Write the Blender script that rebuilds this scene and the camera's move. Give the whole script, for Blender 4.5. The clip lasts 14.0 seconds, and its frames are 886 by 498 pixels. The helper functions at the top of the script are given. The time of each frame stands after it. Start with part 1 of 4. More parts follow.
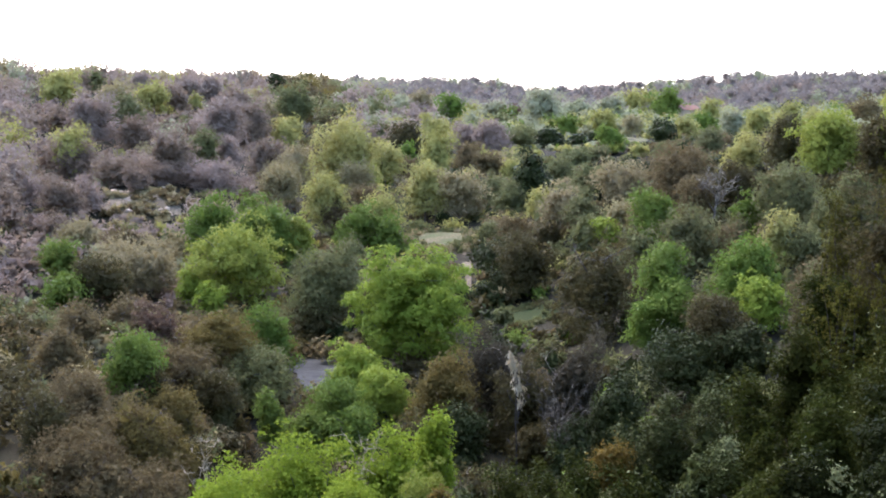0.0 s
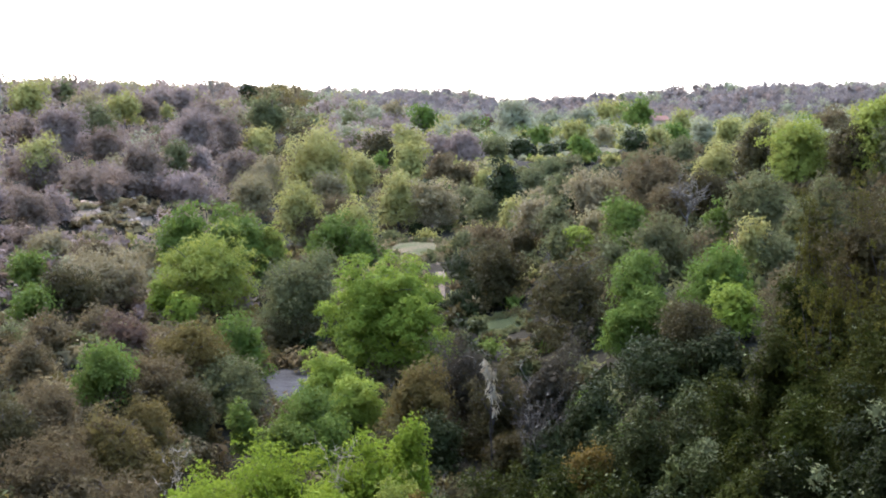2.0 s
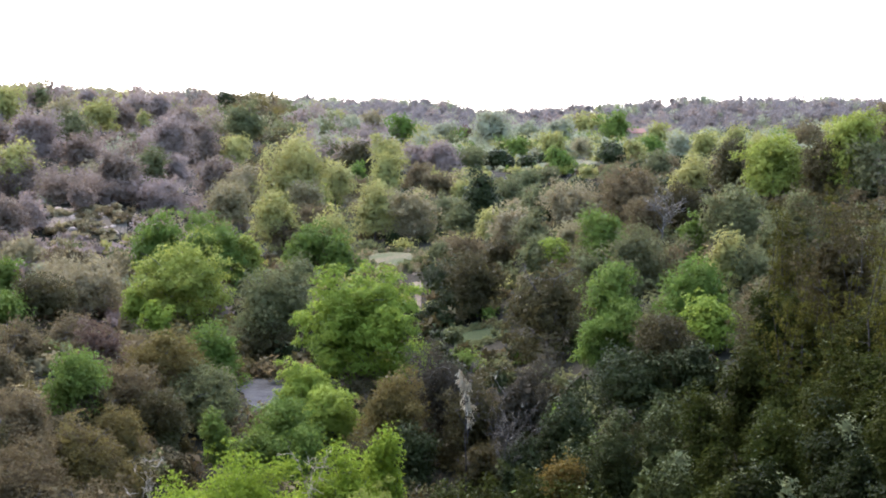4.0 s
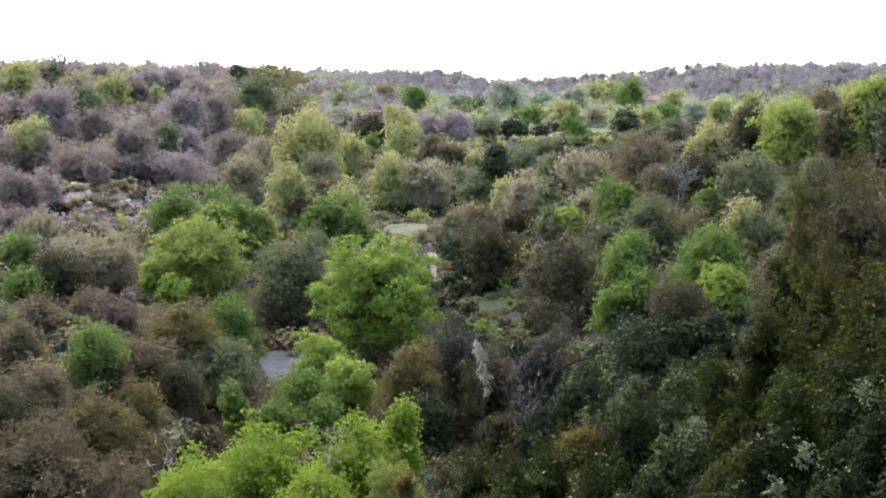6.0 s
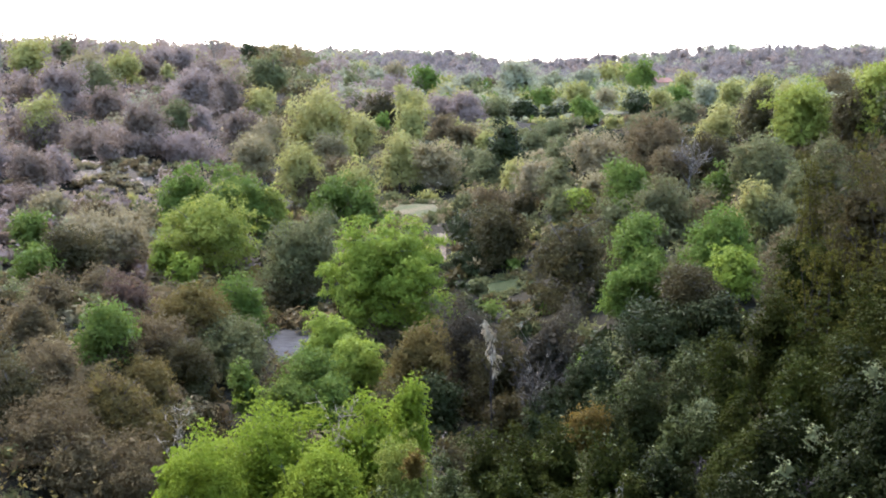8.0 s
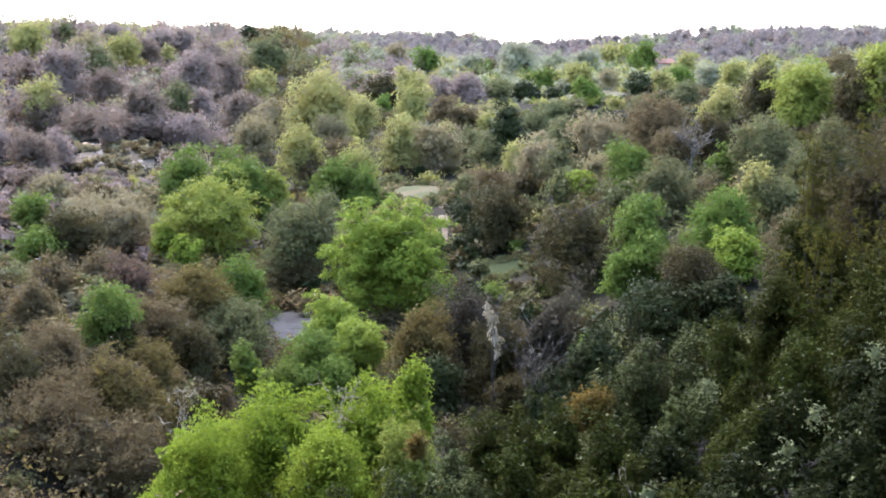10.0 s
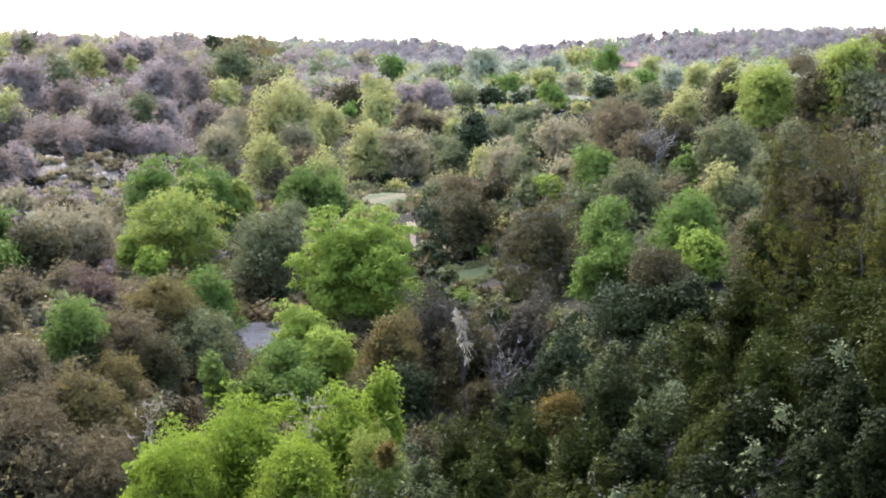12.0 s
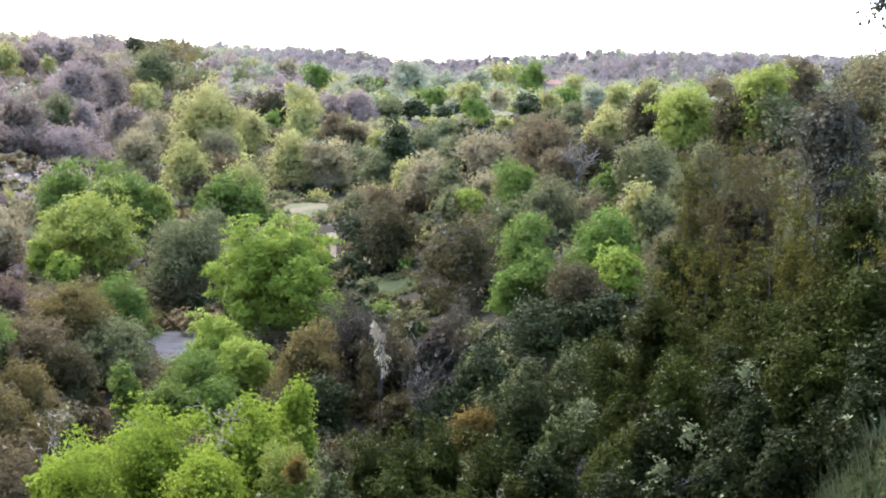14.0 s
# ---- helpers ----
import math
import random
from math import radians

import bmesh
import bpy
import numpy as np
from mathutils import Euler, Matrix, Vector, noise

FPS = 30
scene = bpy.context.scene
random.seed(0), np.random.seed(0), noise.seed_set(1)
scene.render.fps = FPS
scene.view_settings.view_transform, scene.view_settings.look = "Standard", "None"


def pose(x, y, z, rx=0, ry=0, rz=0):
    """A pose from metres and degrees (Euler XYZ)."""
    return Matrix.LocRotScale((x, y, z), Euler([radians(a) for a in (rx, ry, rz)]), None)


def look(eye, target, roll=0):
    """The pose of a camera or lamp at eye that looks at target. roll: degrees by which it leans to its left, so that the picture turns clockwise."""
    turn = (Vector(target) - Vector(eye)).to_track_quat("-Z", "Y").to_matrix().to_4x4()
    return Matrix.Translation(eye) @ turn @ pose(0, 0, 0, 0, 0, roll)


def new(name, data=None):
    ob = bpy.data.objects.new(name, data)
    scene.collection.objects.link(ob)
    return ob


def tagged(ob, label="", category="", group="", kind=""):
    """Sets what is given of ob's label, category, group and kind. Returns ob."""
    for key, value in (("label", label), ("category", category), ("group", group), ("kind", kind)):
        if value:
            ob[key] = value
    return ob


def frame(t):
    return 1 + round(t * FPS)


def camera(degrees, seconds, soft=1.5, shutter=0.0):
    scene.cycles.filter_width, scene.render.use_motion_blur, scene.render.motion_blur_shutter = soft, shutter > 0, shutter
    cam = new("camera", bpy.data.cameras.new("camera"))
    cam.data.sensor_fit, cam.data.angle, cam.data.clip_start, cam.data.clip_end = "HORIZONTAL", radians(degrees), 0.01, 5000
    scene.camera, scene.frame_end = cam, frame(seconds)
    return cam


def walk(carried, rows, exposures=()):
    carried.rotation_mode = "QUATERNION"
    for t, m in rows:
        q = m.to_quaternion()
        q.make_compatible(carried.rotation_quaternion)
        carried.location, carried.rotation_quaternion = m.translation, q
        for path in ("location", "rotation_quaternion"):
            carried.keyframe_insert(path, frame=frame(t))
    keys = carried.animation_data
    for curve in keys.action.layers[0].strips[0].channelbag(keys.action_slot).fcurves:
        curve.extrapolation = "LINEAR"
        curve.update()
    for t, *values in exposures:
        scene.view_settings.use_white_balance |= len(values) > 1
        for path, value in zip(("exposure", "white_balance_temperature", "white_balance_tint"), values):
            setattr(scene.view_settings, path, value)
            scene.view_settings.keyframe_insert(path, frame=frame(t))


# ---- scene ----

EYE = 15.0  # height of the lens over the valley floor
cam = camera(46.0, 14.0, soft=1.95)
walk(cam, [
    (0.0, pose(-0.000, -0.000, EYE + 0.000, 82.60, -0.00, -0.00)),
    (0.5, pose(-0.004, 0.093, EYE - 0.097, 83.51, -0.52, -1.04)),
    (1.0, pose(0.011, 0.147, EYE - 0.133, 82.99, -0.77, -0.48)),
    (1.5, pose(0.059, 0.234, EYE - 0.149, 83.02, -0.12, -1.90)),
    (2.0, pose(-0.039, 0.164, EYE - 0.172, 83.21, 0.08, -1.50)),
    (2.5, pose(0.025, 0.155, EYE - 0.143, 82.32, 0.35, -1.12)),
    (3.0, pose(0.071, 0.158, EYE - 0.126, 82.24, -0.18, -2.08)),
    (3.2, pose(0.032, 0.141, EYE - 0.146, 82.75, -0.43, -2.26)),
    (5.3, pose(-0.036, 0.175, EYE - 0.151, 84.09, -0.38, -3.11)),
    (5.5, pose(-0.044, 0.149, EYE - 0.178, 83.67, -0.37, -2.83)),
    (6.0, pose(-0.013, 0.139, EYE - 0.168, 82.16, 0.17, -1.97)),
    (6.5, pose(-0.025, 0.117, EYE - 0.172, 81.65, 0.54, -2.46)),
    (7.0, pose(-0.040, 0.104, EYE - 0.143, 81.66, 0.89, -2.66)),
    (7.5, pose(-0.040, 0.113, EYE - 0.201, 82.00, 0.18, -1.79)),
    (8.0, pose(-0.025, 0.118, EYE - 0.187, 81.12, -0.19, -1.39)),
    (8.2, pose(-0.029, 0.111, EYE - 0.180, 81.02, -0.26, -1.19)),
    (10.5, pose(-0.046, 0.129, EYE - 0.200, 79.96, 0.07, -1.52)),
    (11.0, pose(-0.018, 0.119, EYE - 0.208, 79.79, -0.04, -2.41)),
    (11.5, pose(-0.041, 0.106, EYE - 0.215, 79.32, -0.34, -2.13)),
    (12.0, pose(0.021, 0.193, EYE - 0.203, 80.46, 0.74, -3.19)),
    (12.5, pose(0.023, 0.222, EYE - 0.200, 79.89, -0.10, -5.28)),
    (13.0, pose(0.067, 0.262, EYE - 0.206, 80.34, -0.33, -6.48)),
    (13.5, pose(0.060, 0.214, EYE - 0.188, 80.78, -0.75, -7.67)),
    (14.0, pose(0.128, 0.286, EYE - 0.187, 81.15, -1.20, -7.22)),
], exposures=[(0.0, 2.56, 5820, 21), (3.0, 2.64, 5820, 21), (7.5, 2.78, 5820, 21), (11.0, 3.0, 5780, 22), (14.0, 3.13, 5780, 22)])

# ---- light: bright hazy sky, soft high sun ----
SUN_EL, SUN_AZ = radians(50), radians(-25)   # azimuth from +y towards +x
world = bpy.data.worlds.new("sky")
scene.world = world
world.use_nodes = True
wn = world.node_tree.nodes
sky = wn.new("ShaderNodeTexSky")
sky.sky_type = "NISHITA"
sky.sun_disc = False
sky.sun_elevation, sky.sun_rotation = SUN_EL, SUN_AZ
sky.air_density, sky.dust_density, sky.ozone_density = 1.0, 2.0, 1.0
sky.altitude = 300
wn["Background"].inputs["Strength"].default_value = 0.15
world.node_tree.links.new(sky.outputs[0], wn["Background"].inputs["Color"])
sun = new("sun", bpy.data.lights.new("sun", "SUN"))
sun.data.energy, sun.data.angle, sun.data.color = 1.0, radians(40), (1.0, 0.95, 0.88)
sun_dir = Vector((math.sin(SUN_AZ) * math.cos(SUN_EL), math.cos(SUN_AZ) * math.cos(SUN_EL), math.sin(SUN_EL)))
sun.matrix_world = look(sun_dir * 100, (0, 0, 0))


# ---- materials ----
class Nodes:
    """Short forms for building a node material."""

    def __init__(self, name):
        self.mat = bpy.data.materials.new(name)
        self.mat.use_nodes = True
        self.tree = self.mat.node_tree
        self.bsdf = self.tree.nodes["Principled BSDF"]
        self.out = self.tree.nodes["Material Output"]

    def add(self, kind, **values):
        n = self.tree.nodes.new(kind)
        for k, v in values.items():
            n.inputs[k.replace("_", " ")].default_value = v
        return n

    def link(self, a, b):
        self.tree.links.new(a, b)

    def mix(self, fac, a, b, blend="MIX"):
        n = self.tree.nodes.new("ShaderNodeMix")
        n.data_type, n.blend_type = "RGBA", blend
        for sock, v in ((n.inputs[0], fac), (n.inputs[6], a), (n.inputs[7], b)):
            if isinstance(v, bpy.types.NodeSocket):
                self.link(v, sock)
            elif isinstance(v, (int, float)):
                sock.default_value = v
            else:
                sock.default_value = (*v, 1.0)
        return n.outputs[2]

    def ramp(self, src, lo, hi):
        n = self.tree.nodes.new("ShaderNodeMapRange")
        n.inputs[1].default_value, n.inputs[2].default_value = lo, hi
        self.link(src, n.inputs[0])
        return n.outputs[0]

    def noise(self, scale, detail=4.0, coord="Object"):
        c = self.tree.nodes.new("ShaderNodeTexCoord")
        n = self.add("ShaderNodeTexNoise", Scale=scale, Detail=detail)
        self.link(c.outputs[coord], n.inputs["Vector"])
        return n.outputs[0]

    def geometry_position(self):
        return self.tree.nodes.new("ShaderNodeNewGeometry").outputs["Position"]

    def world_noise(self, scale, detail=4.0):
        n = self.add("ShaderNodeTexNoise", Scale=scale, Detail=detail)
        self.link(self.geometry_position(), n.inputs["Vector"])
        return n.outputs[0]

    def bump(self, src, strength, distance):
        n = self.add("ShaderNodeBump", Strength=strength, Distance=distance)
        self.link(src, n.inputs["Height"])
        self.link(n.outputs[0], self.bsdf.inputs["Normal"])


def leaf_material(name, dark, light, other, gloss=0.55, through_light=0.38, sheen=0.025):
    """Foliage: leaves vary one by one, sprays in patches, trees by their own tint."""
    m = Nodes(name)
    geo = m.tree.nodes.new("ShaderNodeNewGeometry")
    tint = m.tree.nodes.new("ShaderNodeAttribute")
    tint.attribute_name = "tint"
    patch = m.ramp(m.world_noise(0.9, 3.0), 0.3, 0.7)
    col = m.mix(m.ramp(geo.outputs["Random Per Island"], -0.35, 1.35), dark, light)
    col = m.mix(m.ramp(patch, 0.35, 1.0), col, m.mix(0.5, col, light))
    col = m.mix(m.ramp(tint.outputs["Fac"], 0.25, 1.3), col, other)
    m.link(col, m.bsdf.inputs["Base Color"])
    m.bsdf.inputs["Roughness"].default_value = gloss
    m.bsdf.inputs["Specular IOR Level"].default_value = sheen
    tr = m.tree.nodes.new("ShaderNodeBsdfTranslucent")
    m.link(m.mix(0.35, col, light), tr.inputs["Color"])
    mx = m.tree.nodes.new("ShaderNodeMixShader")
    mx.inputs[0].default_value = through_light
    m.link(m.bsdf.outputs[0], mx.inputs[1])
    m.link(tr.outputs[0], mx.inputs[2])
    m.link(mx.outputs[0], m.out.inputs[0])
    return m.mat


def bark_material(name, dark, light, lichen=0.0):
    m = Nodes(name)
    col = m.mix(m.ramp(m.world_noise(6.0, 6.0), 0.35, 0.65), dark, light)
    if lichen:
        spots = m.ramp(m.world_noise(2.5, 5.0), 0.62 - lichen * 0.2, 0.7)
        col = m.mix(spots, col, (0.38, 0.33, 0.22))
    m.link(col, m.bsdf.inputs["Base Color"])
    m.bsdf.inputs["Roughness"].default_value = 0.9
    m.bsdf.inputs["Specular IOR Level"].default_value = 0.06
    m.bump(m.world_noise(25.0, 4.0), 0.5, 0.02)
    return m.mat


LEAF = {
    "spring": leaf_material("spring_leaves", (0.094, 0.134, 0.011), (0.236, 0.305, 0.025), (0.242, 0.276, 0.03)),
    "lime": leaf_material("yellowish_green_leaves", (0.125, 0.152, 0.024), (0.255, 0.282, 0.046), (0.27, 0.262, 0.05)),
    "fresh": leaf_material("fresh_leaves", (0.102, 0.146, 0.017), (0.22, 0.282, 0.033), (0.24, 0.27, 0.04)),
    "green": leaf_material("green_leaves", (0.061, 0.098, 0.015), (0.131, 0.186, 0.029), (0.143, 0.166, 0.033)),
    "yellow": leaf_material("yellow_green_leaves", (0.19, 0.182, 0.048), (0.33, 0.312, 0.086), (0.30, 0.258, 0.084)),
    "tan": leaf_material("tan_leaves", (0.164, 0.131, 0.063), (0.286, 0.233, 0.113), (0.256, 0.225, 0.093)),
    "olive": leaf_material("olive_leaves", (0.083, 0.088, 0.031), (0.153, 0.158, 0.057), (0.153, 0.133, 0.056)),
    # sage, mauve and russet carry the haze of distance in their colours
    "sage": leaf_material("haze_sage_leaves", (0.18, 0.185, 0.096), (0.275, 0.28, 0.148), (0.285, 0.264, 0.154)),
    "mauve": leaf_material("haze_purplish_twigs", (0.190, 0.140, 0.105), (0.270, 0.204, 0.154), (0.24, 0.188, 0.128)),
    "russet": leaf_material("haze_russet_leaves", (0.150, 0.108, 0.070), (0.225, 0.165, 0.112), (0.205, 0.158, 0.096)),
    "mustard": leaf_material("mustard_leaves", (0.085, 0.068, 0.018), (0.16, 0.125, 0.034), (0.13, 0.095, 0.03)),
    "dusky": leaf_material("dusky_leaves", (0.034, 0.029, 0.017), (0.070, 0.058, 0.034), (0.062, 0.055, 0.028)),
    # evergreen green, darkened further to hold the deep shade between trees
    "dark": leaf_material("shaded_evergreen_leaves", (0.020, 0.025, 0.007), (0.039, 0.049, 0.013), (0.044, 0.045, 0.015), through_light=0.15, sheen=0.04),
    "brown": leaf_material("brown_leaves", (0.095, 0.070, 0.031), (0.158, 0.118, 0.052), (0.145, 0.118, 0.048)),
    "rust": leaf_material("rust_leaves", (0.085, 0.052, 0.033), (0.14, 0.088, 0.054), (0.12, 0.09, 0.05)),
    # far ridge scrub, its colour tinted for haze
    "grey": leaf_material("haze_grey_twigs", (0.15, 0.122, 0.098), (0.205, 0.17, 0.138), (0.18, 0.152, 0.118)),
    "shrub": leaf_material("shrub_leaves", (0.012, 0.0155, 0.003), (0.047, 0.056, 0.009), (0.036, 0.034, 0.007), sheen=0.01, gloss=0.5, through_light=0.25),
    # darker copy of the brown leaves, with the valley floor's shade in the colour
    "thicket": leaf_material("shaded_brown_leaves", (0.042, 0.033, 0.012), (0.085, 0.068, 0.024), (0.068, 0.066, 0.021), sheen=0.05),
    "lichen": leaf_material("lichen_tufts", (0.30, 0.245, 0.14), (0.58, 0.49, 0.31), (0.42, 0.355, 0.21), through_light=0.15),
    "dusty": leaf_material("dull_green_leaves", (0.040, 0.036, 0.020), (0.13, 0.117, 0.065), (0.07, 0.058, 0.034), through_light=0.15, sheen=0.03),
    "ochre": leaf_material("ochre_leaves", (0.026, 0.027, 0.005), (0.115, 0.108, 0.017), (0.075, 0.062, 0.012), through_light=0.3, sheen=0.01),
    # shrub green darkened to hold the shade on the lower right bank
    "holly": leaf_material("shaded_shrub_leaves", (0.007, 0.010, 0.003), (0.024, 0.030, 0.007), (0.020, 0.021, 0.006), gloss=0.5, through_light=0.2, sheen=0.015),
    "orange": leaf_material("orange_leaves", (0.072, 0.05, 0.011), (0.165, 0.112, 0.021), (0.13, 0.095, 0.022)),
    "pale": leaf_material("pale_leaves", (0.07, 0.083, 0.03), (0.19, 0.20, 0.085), (0.15, 0.155, 0.06), through_light=0.2),
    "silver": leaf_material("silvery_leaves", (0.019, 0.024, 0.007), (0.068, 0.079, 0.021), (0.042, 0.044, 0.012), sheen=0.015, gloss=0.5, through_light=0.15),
}
BARK = bark_material("oak_bark", (0.045, 0.038, 0.03), (0.12, 0.105, 0.088))
SHRUB_BARK = bark_material("shrub_bark", (0.03, 0.025, 0.02), (0.08, 0.068, 0.055))
LICHEN = bark_material("lichen_bark", (0.10, 0.082, 0.058), (0.20, 0.17, 0.125), lichen=0.4)
GREY_BARK = bark_material("grey_bark", (0.05, 0.041, 0.028), (0.12, 0.10, 0.07), lichen=0.3)
DEAD = bark_material("bleached_wood", (0.20, 0.165, 0.11), (0.36, 0.30, 0.20))


def ground_material():
    m = Nodes("scrub_ground")
    big = m.ramp(m.world_noise(0.05, 5.0), 0.35, 0.65)
    mid = m.ramp(m.world_noise(0.6, 6.0), 0.35, 0.68)
    fine = m.world_noise(7.0, 6.0)
    col = m.mix(big, (0.022, 0.017, 0.010), (0.019, 0.020, 0.009))
    col = m.mix(mid, col, (0.036, 0.028, 0.016))
    col = m.mix(m.ramp(fine, 0.3, 0.75), m.mix(0.55, col, (0.03, 0.03, 0.015)), col)
    m.link(col, m.bsdf.inputs["Base Color"])
    m.bsdf.inputs["Roughness"].default_value = 0.95
    m.bsdf.inputs["Specular IOR Level"].default_value = 0.06
    m.bump(fine, 0.8, 0.15)
    return m.mat


def grass_material(name, a, b, c):
    m = Nodes(name)
    col = m.mix(m.ramp(m.world_noise(0.35, 5.0), 0.35, 0.65), a, b)
    col = m.mix(m.ramp(m.world_noise(3.0, 6.0), 0.45, 0.75), col, c)
    m.link(col, m.bsdf.inputs["Base Color"])
    m.bsdf.inputs["Roughness"].default_value = 0.95
    m.bsdf.inputs["Specular IOR Level"].default_value = 0.06
    m.bump(m.world_noise(14.0, 4.0), 0.7, 0.08)
    return m.mat


def stone_material(name, a, b):
    m = Nodes(name)
    col = m.mix(m.ramp(m.world_noise(1.4, 6.0), 0.3, 0.7), a, b)
    col = m.mix(m.ramp(m.world_noise(9.0, 5.0), 0.5, 0.8), col, (0.16, 0.15, 0.13))
    m.link(col, m.bsdf.inputs["Base Color"])
    m.bsdf.inputs["Roughness"].default_value = 0.9
    m.bsdf.inputs["Specular IOR Level"].default_value = 0.06
    m.bump(m.world_noise(12.0, 6.0), 0.6, 0.05)
    return m.mat


def water_material():
    m = Nodes("stream_water")
    col = m.mix(m.ramp(m.world_noise(1.1, 5.0), 0.4, 0.7), (0.010, 0.010, 0.008), (0.040, 0.040, 0.033))
    m.link(col, m.bsdf.inputs["Base Color"])
    m.bsdf.inputs["Roughness"].default_value = 0.55
    m.bsdf.inputs["Specular IOR Level"].default_value = 0.05
    m.bump(m.world_noise(2.2, 5.0), 0.9, 0.12)
    return m.mat


GROUND = ground_material()
DRY_GRASS = grass_material("dry_meadow_grass", (0.075, 0.085, 0.032), (0.145, 0.115, 0.062), (0.06, 0.07, 0.027))
GREEN_GRASS = grass_material("green_meadow_grass", (0.032, 0.041, 0.013), (0.044, 0.055, 0.019), (0.028, 0.031, 0.012))
LIMESTONE = stone_material("limestone", (0.50, 0.38, 0.25), (0.36, 0.265, 0.17))
WATER = water_material()


# ---- ground ----
def step(a, b, v):
    s = np.clip((v - a) / (b - a), 0.0, 1.0)
    return s * s * (3 - 2 * s)


def ground_height(x, y):
    """The valley: the bank that the camera stands on, a flat floor, a hill on either hand, a far rise."""
    x, y = np.asarray(x, float), np.asarray(y, float)
    z = -14.5 - 2.5 * (1 - step(75, 125, y)) + 6.5 * step(140, 320, y) + 3.5 * step(320, 520, y) + 22.0 * step(600, 1500, y)
    z = z + 15.3 * (1 - step(1, 38 + 0.45 * np.clip(x, -20, 40), y))
    # unseen 26 m slope behind the camera, added to shade the near shrubs
    z = z - 2.0 * step(1.5, 6, y) * (1 - step(-0.8, 1.6, x - 0.5 * y)) * (1 - step(14, 30, y)) + 26.0 * step(2.5, 27, -y)
    z = z + 10.0 * step(8, 70, x - 0.05 * y) * (1 - step(150, 330, y)) * step(5, 45, y)
    z = z + 4.5 * step(6, 18, x) * step(28, 50, y) * (1 - step(130, 200, y)) + 3.5 * step(9, 17, -x) * step(20, 42, y) * (1 - step(58, 82, y))
    z = z + 15.5 * step(20, 130, -x + 0.12 * (y - 100)) * step(30, 90, y)
    z = z + 22.0 * step(120, 300, x) * step(400, 750, y) * (1 - 0.5 * step(1000, 1500, y))
    z = z + 3.6 * step(119, 133, y) * (1 - step(142, 170, y)) * np.exp(-((x + 37) / 10.0) ** 2)
    z = z + 3.4 * np.exp(-((x - 9.8) / 4.2) ** 2 - ((y - 19.5) / 6.0) ** 2)
    z = z + 0.35 * np.sin(x * 0.31 + 1.3) * np.sin(y * 0.27) * step(25, 60, y) + 0.8 * np.sin(x * 0.05 + y * 0.013) * np.sin(y * 0.043 + 0.7) * step(60, 140, y)
    z = z + 3.0 * np.sin(x * 0.011 + 0.5) * np.sin(y * 0.009 + x * 0.004) * step(350, 700, y)
    return z + EYE


def ground_at(x, y):
    return float(ground_height(x, y))


def mesh_from(name, verts, faces_flat, sizes, material, smooth=False, tint=None):
    """A mesh out of numpy arrays: vertices, flat corner indices, corners per face."""
    me = bpy.data.meshes.new(name)
    verts, faces_flat, sizes = np.asarray(verts, np.float32), np.asarray(faces_flat, np.int32), np.asarray(sizes, np.int32)
    me.vertices.add(len(verts))
    me.vertices.foreach_set("co", verts.ravel())
    me.loops.add(len(faces_flat))
    me.loops.foreach_set("vertex_index", faces_flat)
    me.polygons.add(len(sizes))
    me.polygons.foreach_set("loop_start", np.concatenate([[0], np.cumsum(sizes)[:-1]]).astype(np.int32))
    me.polygons.foreach_set("loop_total", sizes)
    me.polygons.foreach_set("use_smooth", np.full(len(sizes), smooth))
    if tint is not None:
        a = me.attributes.new("tint", "FLOAT", "POINT")
        a.data.foreach_set("value", np.broadcast_to(np.asarray(tint, np.float32), (len(verts),)).copy())
    me.materials.append(material)
    me.update(calc_edges=True)
    return me


def grid_mesh(name, xs, ys, height, material):
    gx, gy = np.meshgrid(xs, ys)
    v = np.stack([gx, gy, height(gx, gy)], -1).reshape(-1, 3)
    nx, ny = len(xs), len(ys)
    i = (np.arange(ny - 1)[:, None] * nx + np.arange(nx - 1)[None, :]).ravel()
    f = np.stack([i, i + 1, i + nx + 1, i + nx], -1).ravel()
    return mesh_from(name, v, f, np.full(len(i), 4), material, smooth=True)


def spread(lo, hi, fine, n):
    """Stations that stand close round zero and wide apart far off."""
    t = np.linspace(-1, 1, n)
    s = np.sign(t) * (np.abs(t) * fine + (1 - fine) * np.abs(t) ** 3)
    return np.where(s < 0, -s * lo, s * hi)


land = new("ground", grid_mesh("ground", spread(-2500, 2500, 0.06, 241), spread(-600, 4200, 0.06, 301), ground_height, GROUND))
tagged(land, "brown scrubby valley soil with dry grass and leaf litter", "ground", kind="structure")


